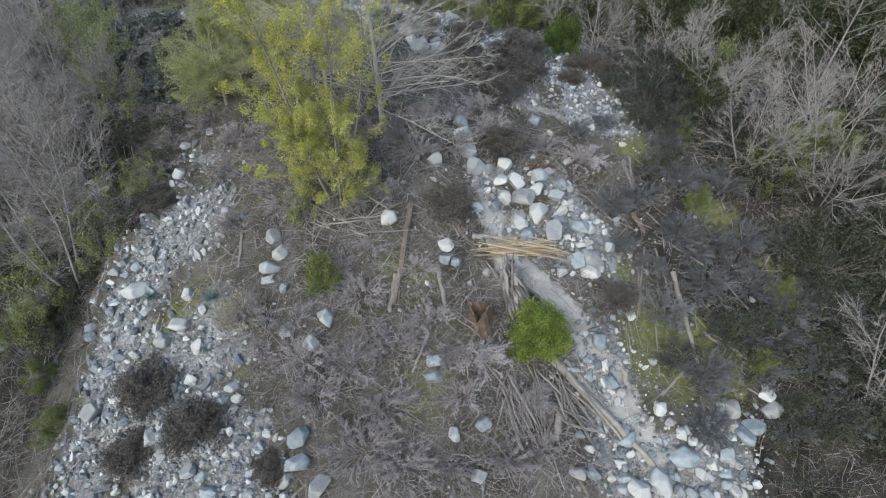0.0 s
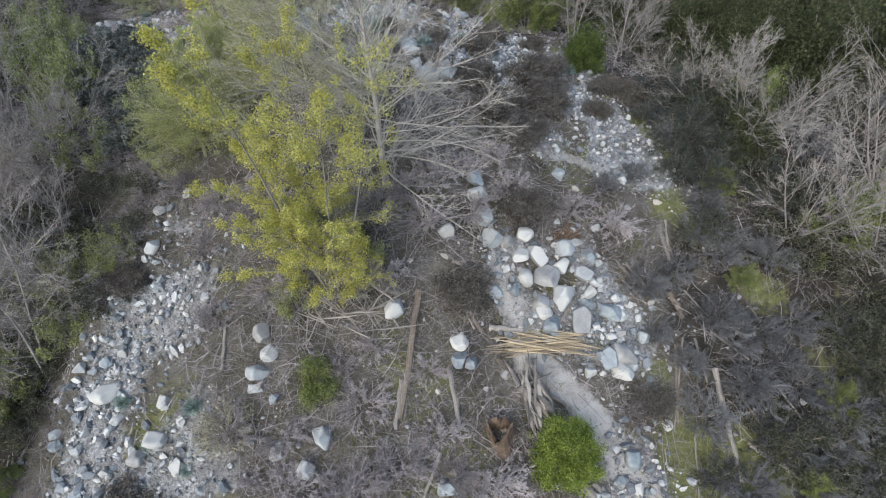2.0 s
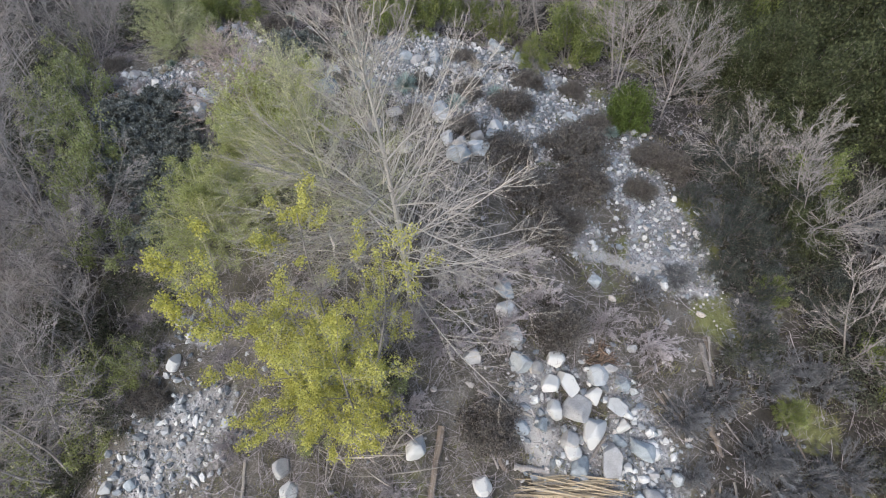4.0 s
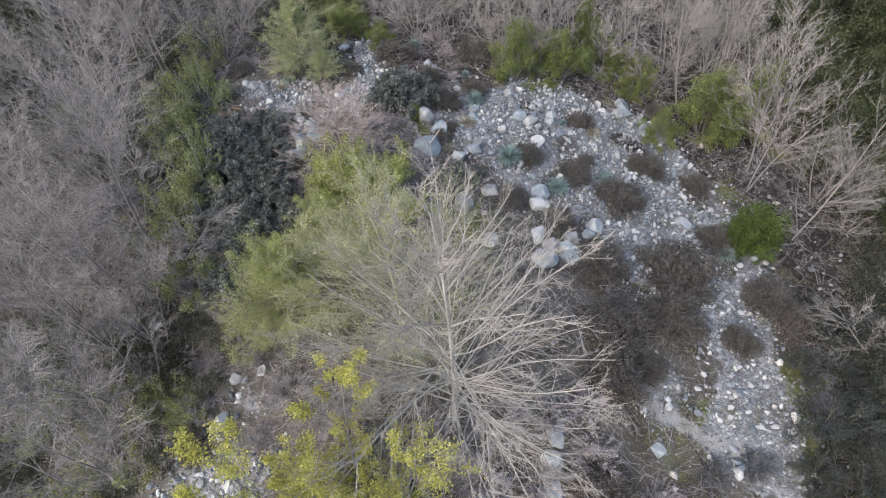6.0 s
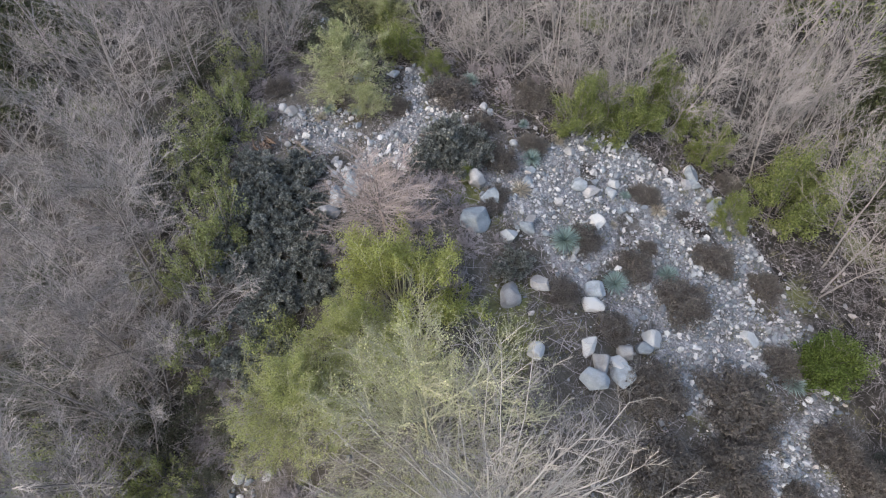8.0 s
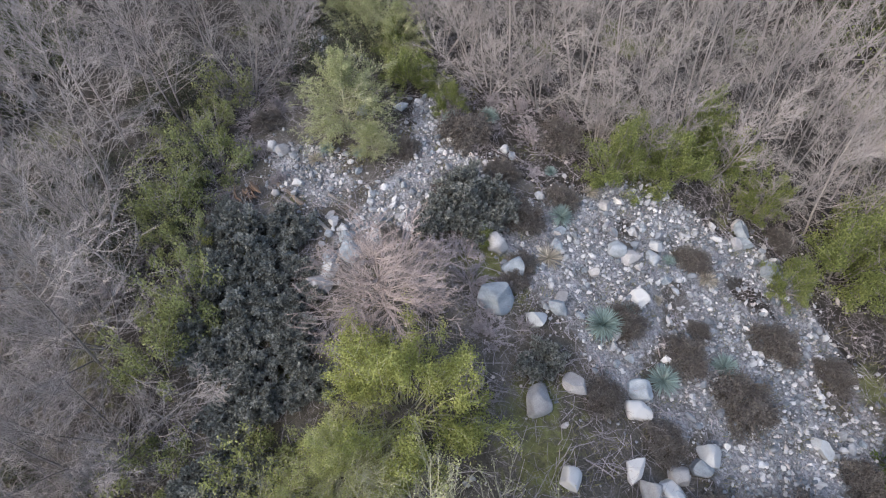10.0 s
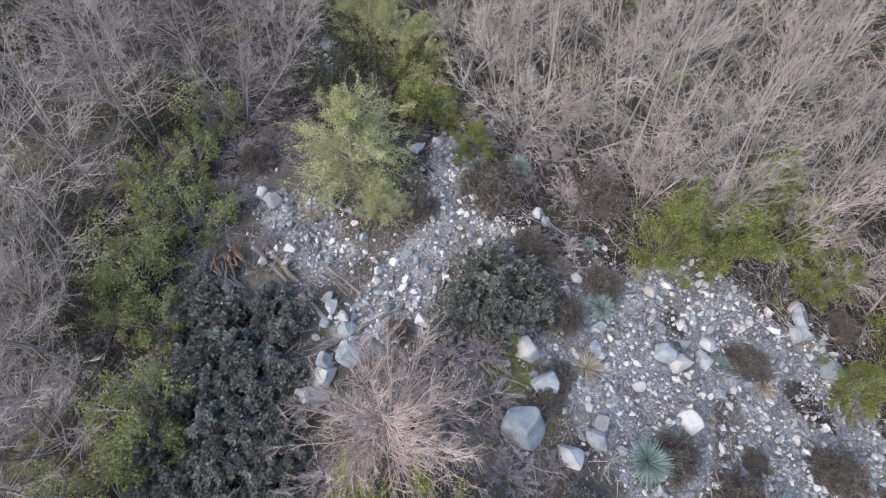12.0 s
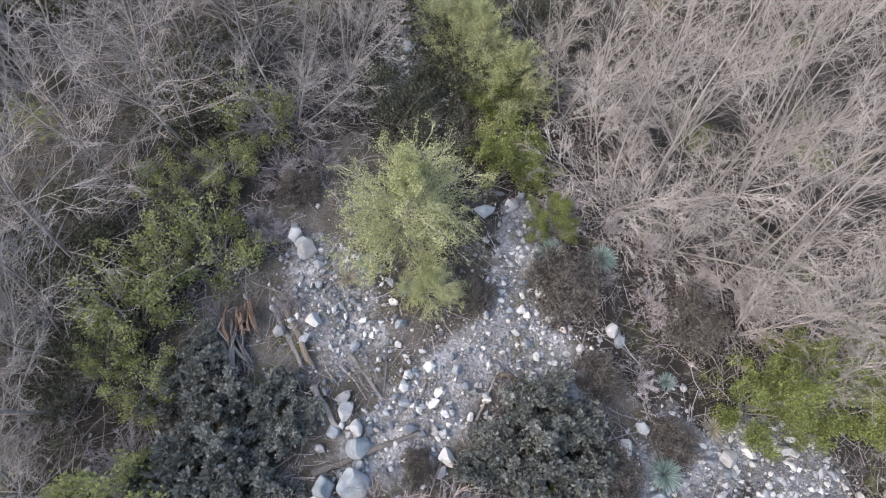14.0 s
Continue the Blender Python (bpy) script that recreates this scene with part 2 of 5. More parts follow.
def ground_material():
    m = bpy.data.materials.new("leaf litter, sand and gravel")
    m.use_nodes = True
    nt = m.node_tree
    bsdf = nt.nodes["Principled BSDF"]
    co = nt.nodes.new("ShaderNodeTexCoord").outputs["Object"]
    litter = ramp(nt, noise_of(nt, co, 0.9, 8), [(0.3, (0.062, 0.056, 0.046)), (0.5, (0.108, 0.099, 0.083)), (0.68, (0.17, 0.156, 0.14))])
    fleck = noise_of(nt, co, 22, 5, 0.75)
    litter = mixed(nt, 0.75, litter, ramp(nt, fleck, [(0.32, (0.3, 0.28, 0.26)), (0.6, (1.1, 1.08, 1.05)), (0.75, (1.7, 1.65, 1.6))]), "MULTIPLY")
    stony = ramp(nt, noise_of(nt, co, 1.6, 8), [(0.3, (0.13, 0.123, 0.115)), (0.5, (0.225, 0.218, 0.212)), (0.7, (0.36, 0.358, 0.36))])
    vor = nt.nodes.new("ShaderNodeTexVoronoi")
    vor.inputs["Scale"].default_value = 17
    nt.links.new(co, vor.inputs["Vector"])
    grit = nt.nodes.new("ShaderNodeSeparateColor")
    nt.links.new(vor.outputs["Color"], grit.inputs["Color"])
    stony = mixed(nt, 0.7, stony, ramp(nt, grit.outputs["Red"], [(0.1, (0.45, 0.45, 0.46)), (0.9, (1.35, 1.35, 1.38))]), "MULTIPLY")
    sand = ramp(nt, noise_of(nt, co, 3, 8), [(0.3, (0.30, 0.28, 0.26)), (0.7, (0.44, 0.42, 0.40))])
    moss = ramp(nt, noise_of(nt, co, 5, 8), [(0.3, (0.085, 0.09, 0.035)), (0.7, (0.165, 0.165, 0.07))])
    # litter colour darkened to paint in the shade of the surrounding woods
    shaded_litter = ramp(nt, noise_of(nt, co, 1.3, 8), [(0.3, (0.024, 0.021, 0.018)), (0.5, (0.048, 0.043, 0.037)), (0.7, (0.095, 0.086, 0.076))])
    shaded_litter = mixed(nt, 0.8, shaded_litter, ramp(nt, fleck, [(0.32, (0.35, 0.33, 0.3)), (0.6, (1.1, 1.08, 1.05)), (0.75, (1.9, 1.8, 1.7))]), "MULTIPLY")
    col = litter
    for key, layer in (("shaded_litter", shaded_litter), ("moss", moss), ("gravel", stony), ("sand", sand)):
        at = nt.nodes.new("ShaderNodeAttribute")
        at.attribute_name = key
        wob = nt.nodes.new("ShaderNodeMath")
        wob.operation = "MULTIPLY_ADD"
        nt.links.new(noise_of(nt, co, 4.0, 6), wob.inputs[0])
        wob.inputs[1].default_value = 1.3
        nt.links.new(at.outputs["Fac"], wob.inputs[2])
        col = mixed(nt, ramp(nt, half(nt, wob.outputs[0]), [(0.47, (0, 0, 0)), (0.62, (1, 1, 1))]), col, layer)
    nt.links.new(col, bsdf.inputs["Base Color"])
    bsdf.inputs["Roughness"].default_value = 0.95
    bsdf.inputs["Specular IOR Level"].default_value = 0.15
    bn = nt.nodes.new("ShaderNodeBump")
    bn.inputs["Strength"].default_value, bn.inputs["Distance"].default_value = 0.8, 0.06
    nt.links.new(fleck, bn.inputs["Height"])
    nt.links.new(bn.outputs["Normal"], bsdf.inputs["Normal"])
    return m


def half(nt, value):
    node = nt.nodes.new("ShaderNodeMath")
    node.operation = "MULTIPLY"
    nt.links.new(value, node.inputs[0])
    node.inputs[1].default_value = 0.5
    return node.outputs[0]


def axis(low, high, step, reach):
    core = np.arange(low, high + 1e-6, step)
    out = np.cumsum(step * 1.22 ** np.arange(1, 40))
    out = out[out < reach]
    return np.r_[low - out[::-1], core, high + out]


def build_ground():
    xs, ys = axis(-22, 11, 0.2, 900), axis(3, 39, 0.2, 900)
    X, Y = np.meshgrid(xs, ys)
    Z = ground_z(X, Y)
    flat = np.stack([X.ravel(), Y.ravel()], 1)
    Z = Z.ravel()
    w, h = len(xs), len(ys)
    i = (np.arange(h - 1)[:, None] * w + np.arange(w - 1)).ravel()
    me = mesh_of("ground", np.c_[flat, Z], np.stack([i, i + 1, i + w + 1, i + w], 1), True)
    gravel = gravel_at(flat[:, 0], flat[:, 1]).astype(np.float32)
    g = gravel.reshape(h, w)
    for _ in range(7):
        g[1:-1, 1:-1] = (g[1:-1, 1:-1] * 2 + g[:-2, 1:-1] + g[2:, 1:-1] + g[1:-1, :-2] + g[1:-1, 2:]) / 6
    sand = np.clip(1.0 - np.minimum(near_line(TRAIL, flat[:, 0], flat[:, 1]) / 0.7, near_line(LEDGE, flat[:, 0], flat[:, 1]) / 0.4), 0, 1)
    moss = np.array([max(0.0, soil_noise(x - 30, y + 9, 0.3, 2)) * (1.0 if x > -12 else 0.6) if abs(x) < 60 and abs(y) < 80 else 0.3 for x, y in flat])
    for px, py, pr in MOSS_PATCHES:
        moss = np.maximum(moss, np.clip(1.6 - np.hypot(flat[:, 0] - px, flat[:, 1] - py) / pr, 0, 1))
    # mask of that painted shade: all ground beyond these right and left edges
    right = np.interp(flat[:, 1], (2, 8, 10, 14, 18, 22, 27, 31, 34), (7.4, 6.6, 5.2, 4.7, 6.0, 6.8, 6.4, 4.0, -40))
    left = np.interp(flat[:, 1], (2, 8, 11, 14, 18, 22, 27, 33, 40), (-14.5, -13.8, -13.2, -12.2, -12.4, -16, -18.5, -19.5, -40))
    shaded_litter = np.clip(np.maximum(flat[:, 0] - right, left - flat[:, 0]) / 1.2, 0, 1)
    for key, values in (("shaded_litter", shaded_litter), ("gravel", g.ravel()), ("sand", sand), ("moss", moss)):
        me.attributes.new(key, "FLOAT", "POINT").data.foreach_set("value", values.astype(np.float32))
    return tagged(piece("ground", me, ground_material()), "sloping wash floor of leaf litter, sand and pale gravel", "ground", kind="structure")


ground = build_ground()


# ---- plants: shoots grown level by level ----
def unit(v):
    return v / (np.linalg.norm(v, axis=-1, keepdims=True) + 1e-9)


def grow(rng, start, way, length, r0, n, wiggle, rise, tip=0.35):
    pts = [start]
    for _ in range(n - 1):
        way = unit(way + rng.normal(0, wiggle, way.shape) + np.array([0, 0, rise]))
        pts.append(pts[-1] + way * (length / (n - 1))[:, None])
    return np.stack(pts, 1), r0[:, None] * np.linspace(1, tip, n)


def shoots(rng, parents, kids, span, angle, length, n, wiggle, rise, thick, least=0.004, fall=0.5, flat=0.0, narrowing=False, even=False):
    P, R = parents
    b, m, _ = P.shape
    idx = np.repeat(np.arange(b), kids)
    s = rng.uniform(*span, len(idx)) * (m - 1)
    i = np.minimum(s.astype(int), m - 2)
    a, c = P[idx, i], P[idx, i + 1]
    tang = unit(c - a)
    spin = rng.normal(size=a.shape) * (1 - flat)
    spin[:, 2] += flat * 2.5 * np.where(rng.uniform(size=len(idx)) < 0.5, -1, 1)
    side = unit(np.cross(tang, spin))
    if even:
        turn = np.arange(len(idx)) * 2.39996 + rng.normal(0, 0.15, len(idx))
        side = np.stack([np.cos(turn), np.sin(turn), np.zeros(len(idx))], 1)
        side = unit(side - tang * (side * tang).sum(1, keepdims=True))
    ang = rng.uniform(*angle, len(idx))
    if narrowing:
        ang = np.interp(s / (m - 1), span, angle[::-1]) + rng.normal(0, 7, len(idx))
    ang = np.radians(ang)[:, None]
    total = np.linalg.norm(np.diff(P, axis=1), axis=2).sum(1)[idx]
    size = total * rng.uniform(*length, len(idx)) * (1 - fall * s / (m - 1))
    r0 = np.maximum(R[idx, i] * thick, least)
    return grow(rng, a + (c - a) * (s - i)[:, None], tang * np.cos(ang) + side * np.sin(ang), size, r0, n, wiggle, rise)


def tubes(parts, sides):
    """Corners and faces of tapered tubes along rows of points; the last twigs, of one step, end in a point."""
    verts, quads, points, base = [], [], [], 0
    for P, R in parts:
        b, n, _ = P.shape
        T = unit(np.gradient(P, axis=1))
        ref = np.where(np.abs(T[..., 2:]) > 0.8, np.array([1.0, 0, 0]), np.array([0, 0, 1.0]))
        U = unit(np.cross(T, ref))
        V = np.cross(T, U)
        a = np.arange(sides) * 2 * np.pi / sides
        ring = P[:, :, None] + R[:, :, None, None] * (U[:, :, None] * np.cos(a)[:, None] + V[:, :, None] * np.sin(a)[:, None])
        if n == 2:
            verts.append(np.concatenate([ring[:, 0], P[:, 1:]], 1).reshape(-1, 3))
            k = base + np.arange(b)[:, None] * (sides + 1)
            for c in range(sides):
                points.append(k + np.array([c, (c + 1) % sides, sides]))
            base += b * (sides + 1)
            continue
        verts.append(ring.reshape(-1, 3))
        k = np.arange(b * n * sides).reshape(b, n, sides)
        lo, hi = k[:, :-1], k[:, 1:]
        quads.append(np.stack([lo, np.roll(lo, -1, 2), np.roll(hi, -1, 2), hi], -1).reshape(-1, 4) + base)
        base += b * n * sides
    faces = [np.concatenate(f) for f in (quads, points) if f]
    return np.concatenate(verts), faces


def leaf_quads(rng, c, way, length, width, face):
    n = len(c)
    up = unit(rng.normal(size=(n, 3)) + np.array([0, 0, 2.5 * face]))
    side = unit(np.cross(way, up))
    ln = (length * rng.uniform(0.6, 1.3, n))[:, None]
    wd = (width * rng.uniform(0.6, 1.3, n))[:, None]
    quad = np.stack([c, c + way * ln * 0.5 + side * wd, c + way * ln, c + way * ln * 0.5 - side * wd], 1)
    return quad.reshape(-1, 3), np.arange(n * 4).reshape(-1, 4)


def leaf_mesh(rng, parts, count, length, width, spread, span=(0.2, 1.0), upright=0.3, face=0.5):
    """Small pointed leaves scattered along rows of points."""
    P = np.concatenate([p[0][:, [0, p[0].shape[1] // 2, -1]] for p in parts])
    i = rng.integers(0, len(P), count)
    s = rng.uniform(*span, count) * 2
    k = np.minimum(s.astype(int), 1)
    c = P[i, k] + (P[i, k + 1] - P[i, k]) * (s - k)[:, None] + rng.normal(0, spread, (count, 3))
    way = unit(rng.normal(size=(count, 3)) + np.array([0, 0, upright]))
    return leaf_quads(rng, c, way, length, width, face)


def leaf_rosettes(rng, parts, each, length, width):
    """A whorl of leaves at the end of every shoot."""
    tips = np.concatenate([p[0][:, -1] for p in parts])
    heads = np.concatenate([unit(p[0][:, -1] - p[0][:, -2]) for p in parts])
    c = np.repeat(tips, each, 0) + rng.normal(0, length * 0.18, (len(tips) * each, 3))
    way = unit(np.repeat(heads, each, 0) * 0.55 + rng.normal(0, 0.75, c.shape) + np.array([0, 0, 0.25]))
    return leaf_quads(rng, c, way, length, width, 0.8)


def plant(name, label, category, parts, group=""):
    """A plant as an empty at its foot with its meshes under it: (name, corners, faces, material)."""
    ob = tagged(new(name), label, category, group)
    for part_name, (v, f), material in parts:
        piece(part_name, mesh_of(part_name, v, f), material, ob)
    return ob


def stand(x, y, turn=0.0, size=1.0, tall=1.0, sink=0.05, lean=(0.0, 0.0)):
    """The pose of a plant on the ground, upright or with a lean."""
    lx, ly = lean
    up = Vector((lx, ly, 1)).normalized()
    q = Vector((0, 0, 1)).rotation_difference(up)
    return Matrix.LocRotScale((x, y, z_at(x, y) - sink), q @ Euler((0, 0, radians(turn))).to_quaternion(), (size, size, size * tall))


def arr(*v):
    return np.array([v], float)


def many_stems(rng, height, stems=6, tilt=0.45, limbs=9, sub=6, twigs=6, base=0.05, rise=0.06, fine=0.008, wiggle=0.06):
    a = rng.uniform(0, 2 * np.pi, stems)
    k = rng.uniform(0.15, 1.0, stems) * tilt
    way = unit(np.stack([np.cos(a) * k, np.sin(a) * k, np.ones(stems)], 1))
    foot = np.stack([np.cos(a) * 0.12, np.sin(a) * 0.12, np.full(stems, -0.15)], 1)
    stem = grow(rng, foot, way, height * rng.uniform(0.75, 1.05, stems), np.full(stems, base), 8, wiggle, 0.03, 0.2)
    limb = shoots(rng, stem, limbs, (0.2, 0.98), (25, 60), (0.3, 0.5), 5, 0.06, rise, 0.5, fine * 1.25, 0.5)
    if not sub:
        return stem, limb
    branch = shoots(rng, limb, sub, (0.2, 1.0), (25, 50), (0.35, 0.7), 4, 0.06, 0.05, 0.55, fine * 1.2)
    twig = shoots(rng, branch, twigs, (0.1, 1.0), (20, 50), (0.4, 0.9), 2, 0.12, 0.05, 0.7, fine) if twigs else None
    return stem, limb, branch, twig


def woody(levels):
    return tubes([levels[0]], 6), tubes([levels[1]], 4), tubes(list(levels[2:]), 3)


def slim_tree(rng, height, limbs=28, sub=9, twigs=6, base=0.05, spread=(26, 74), low=0.12, reach=(0.42, 0.58), fine=0.0038):
    """One straight trunk with long limbs that bend upwards, each with side shoots and very fine twigs."""
    trunk = grow(rng, arr(0, 0, -0.2), arr(rng.normal(0, 0.05), rng.normal(0, 0.05), 1), np.array([height]), np.array([base]), 12, 0.035, 0.04, 0.1)
    limb = shoots(rng, trunk, limbs, (low, 0.97), spread, reach, 7, 0.06, 0.055, 0.34, 0.0085, 0.55, narrowing=True, even=True)
    branch = shoots(rng, limb, sub, (0.15, 1.0), (24, 46), (0.28, 0.52), 4, 0.08, 0.03, 0.5, 0.0068, flat=0.3)
    twig = shoots(rng, branch, twigs, (0.1, 1.0), (22, 48), (0.35, 0.75), 2, 0.1, 0.02, 0.7, fine)
    return trunk, limb, branch, twig


def forked_tree(rng, height, stems=4, tilt=0.4, limbs=14, sub=8, twigs=6, base=0.04, fine=0.0038):
    """A few long stems from one foot, each with limbs that bend upwards."""
    a = np.arange(stems) * 2 * np.pi / stems + rng.normal(0, 0.4, stems)
    k = rng.uniform(0.4, 1.0, stems) * tilt
    way = unit(np.stack([np.cos(a) * k, np.sin(a) * k, np.ones(stems)], 1))
    foot = np.stack([np.cos(a) * 0.1, np.sin(a) * 0.1, np.full(stems, -0.2)], 1)
    stem = grow(rng, foot, way, height * rng.uniform(0.8, 1.05, stems), np.full(stems, base), 10, 0.045, 0.03, 0.12)
    limb = shoots(rng, stem, limbs, (0.15, 0.97), (26, 66), (0.34, 0.5), 6, 0.06, 0.05, 0.38, 0.0085, 0.5, narrowing=True)
    branch = shoots(rng, limb, sub, (0.15, 1.0), (24, 46), (0.3, 0.54), 4, 0.08, 0.03, 0.5, 0.0066, flat=0.3)
    twig = shoots(rng, branch, twigs, (0.1, 1.0), (22, 48), (0.35, 0.75), 2, 0.1, 0.02, 0.7, fine)
    return stem, limb, branch, twig


def bare_tree(seed, label, height, bark, twig_mat, maker, **kw):
    rng = np.random.default_rng(seed)
    trunk, limb, crown = woody(maker(rng, height, **kw))
    v = np.concatenate([trunk[0], limb[0]])
    f = [trunk[1][0], limb[1][0] + len(trunk[0])]
    return plant("bare_tree", label, "tree", [("trunk", (v, f), bark), ("crown", crown, twig_mat)], "leafless trees of the wash")


def dome(rng, count, radius, height, base, arc=0.2, low=0.05, tip=0.3):
    """Stems that spring from one foot and arch out to an even dome."""
    z, a = rng.uniform(low, 1.0, count), rng.uniform(0, 2 * np.pi, count)
    out = np.sqrt(1 - z * z)
    end = np.stack([np.cos(a) * out * radius, np.sin(a) * out * radius, z * height], 1) * rng.uniform(0.7, 1.05, count)[:, None]
    foot = np.stack([np.cos(a), np.sin(a), np.full(count, -0.4)], 1) * radius * rng.uniform(0.04, 0.2, (count, 1))
    bend = (foot + end) * 0.5 + np.array([0, 0, arc * height]) + rng.normal(0, 0.05 * radius, end.shape)
    s = np.linspace(0, 1, 6)[:, None]
    P = foot[:, None] * (1 - s) ** 2 + bend[:, None] * 2 * s * (1 - s) + end[:, None] * s * s
    return P, base * np.linspace(1, tip, 6)[None] * rng.uniform(0.7, 1.2, (count, 1))


def bush(seed, name, label, height, leaf, count, length, width, tilt=0.7, twig=None, stems=12, spread=0.06, upright=0.3, category="bush", group="green bushes", sub=5, limbs=7):
    rng = np.random.default_rng(seed)
    stem = dome(rng, stems * 2, height * (0.38 + 0.34 * tilt), height * 0.92, 0.014, 0.12)
    limb = shoots(rng, stem, limbs, (0.3, 1.0), (15, 45), (0.22, 0.45), 4, 0.06, 0.06, 0.6, 0.007)
    levels = (stem, limb, shoots(rng, limb, sub, (0.1, 1.0), (20, 50), (0.35, 0.7), 3, 0.08, 0.06, 0.6, 0.005))
    leaves = leaf_mesh(rng, levels[1:], int(count * 1.5), length * 0.78, width * 0.8, spread, upright=upright)
    return plant(name, label, category, [("branchwork", tubes(list(levels[:2]), 3), twig or M_TWIG), ("foliage", leaves, leaf)], group)


def spread_copies(first, spots, size0, turn_seed, tall=(0.85, 1.15), fresh=None):
    """The first of the things goes to the first spot and copies to the others; fresh: more of the same kind to take turns with."""
    rnd = random.Random(turn_seed)
    kinds = [first] + list(fresh or [])
    for n, (x, y, w) in enumerate(spots):
        kind = kinds[n % len(kinds)]
        m = stand(x, y, rnd.uniform(0, 360), w / size0, rnd.uniform(*tall))
        if n < len(kinds):
            kind.matrix_basis = m
        else:
            made = copy_thing(kind, Matrix())
            made.matrix_basis = m


BOULDERS_A = [(0.05, 15.42, 0.79), (0.54, 15.28, 0.41), (0.86, 14.90, 0.45), (1.42, 15.03, 0.65), (2.39, 15.24, 0.53), (2.67, 15.48, 0.37), (3.06, 15.18, 0.37), (2.21, 14.74, 0.48), (1.03, 14.18, 0.62), (1.64, 14.25, 0.91), (2.77, 14.51, 0.60), (0.09, 13.68, 0.38), (2.11, 13.72, 0.81), (1.37, 13.54, 0.46), (2.95, 13.99, 0.35), (2.85, 13.63, 0.35), (1.53, 13.25, 0.42), (2.56, 13.18, 0.95), (1.64, 12.88, 0.45), (3.47, 13.47, 0.69), (3.01, 13.01, 0.27), (3.76, 12.90, 0.30), (4.44, 12.85, 0.37), (3.81, 13.51, 0.35), (3.24, 12.16, 0.48), (3.75, 12.28, 0.52), (3.59, 11.81, 0.62), (3.98, 12.04, 0.33), (2.68, 11.73, 0.33), (0.26, 11.49, 0.28)]
BOULDERS_B = [(-0.96, 12.20, 0.40), (-1.03, 11.67, 0.43), (-0.69, 11.68, 0.32), (4.28, 11.36, 0.39), (4.68, 10.57, 0.28), (0.65, 13.82, 0.34), (3.66, 8.53, 0.40), (3.53, 8.27, 0.20), (3.82, 8.13, 0.23), (5.02, 7.93, 0.30), (3.91, 7.22, 0.41), (5.20, 7.60, 0.26), (5.67, 7.50, 0.23), (5.46, 7.37, 0.32), (5.83, 7.25, 0.28), (5.16, 6.99, 0.25), (5.38, 6.78, 0.53), (6.39, 7.43, 0.29), (6.91, 8.31, 0.26), (7.18, 8.07, 0.46), (7.11, 7.68, 0.19), (7.33, 7.48, 0.62), (7.80, 7.70, 0.49), (8.35, 8.10, 0.53), (6.89, 7.41, 0.26), (6.65, 6.93, 0.41), (6.16, 6.67, 0.26), (6.88, 6.71, 0.22), (6.44, 6.51, 0.31), (5.97, 6.39, 0.22)]
BOULDERS_C = [(4.65, 6.18, 0.62), (5.09, 6.07, 0.34), (4.00, 6.00, 0.52), (5.45, 6.03, 0.31), (6.40, 6.18, 0.25), (6.65, 6.14, 0.31), (6.85, 6.06, 0.22), (3.53, 5.98, 0.27), (3.64, 6.22, 0.28), (4.38, 6.08, 0.21), (3.28, 6.24, 0.21), (5.00, 6.58, 0.18), (8.33, 8.54, 0.37), (8.37, 8.76, 0.23), (-10.69, 11.00, 0.53), (-11.72, 11.70, 0.39), (-10.94, 11.74, 0.34), (-10.48, 11.97, 0.27), (-8.88, 10.62, 0.35), (-9.02, 9.86, 0.44), (-8.29, 9.77, 0.23), (-9.41, 9.48, 0.40), (-10.21, 10.36, 0.31), (-8.29, 9.20, 0.36), (-8.28, 8.32, 0.35), (-8.79, 8.19, 0.26), (-7.08, 8.07, 0.32), (-6.85, 7.84, 0.25), (-7.27, 7.79, 0.25), (-6.96, 7.52, 0.28)]
BOULDERS_D = [(-8.93, 7.29, 0.34), (-9.18, 7.00, 0.41), (-8.73, 6.95, 0.43), (-8.82, 6.48, 0.30), (-7.87, 6.17, 0.39), (-7.54, 6.03, 0.27), (-7.22, 5.67, 0.41), (-6.11, 6.98, 0.22), (-6.01, 6.63, 0.24), (-4.95, 6.80, 0.66), (-5.02, 6.21, 0.71), (-4.37, 5.64, 0.64), (-6.38, 11.23, 0.56), (-6.39, 10.82, 0.34), (-6.17, 11.72, 0.43), (-6.41, 12.15, 0.61), (-4.87, 9.02, 0.45), (-11.12, 8.81, 0.30), (-11.98, 9.92, 0.28), (-5.68, 9.47, 0.33), (-5.87, 10.57, 0.28), (-7.70, 26.52, 1.00), (-7.64, 27.70, 0.68), (-8.41, 28.25, 0.78), (-7.77, 28.15, 0.35), (-6.89, 30.35, 0.34), (-6.73, 29.56, 0.31), (-4.49, 30.73, 0.53), (-3.73, 32.08, 0.34), (0.65, 34.18, 0.82)]
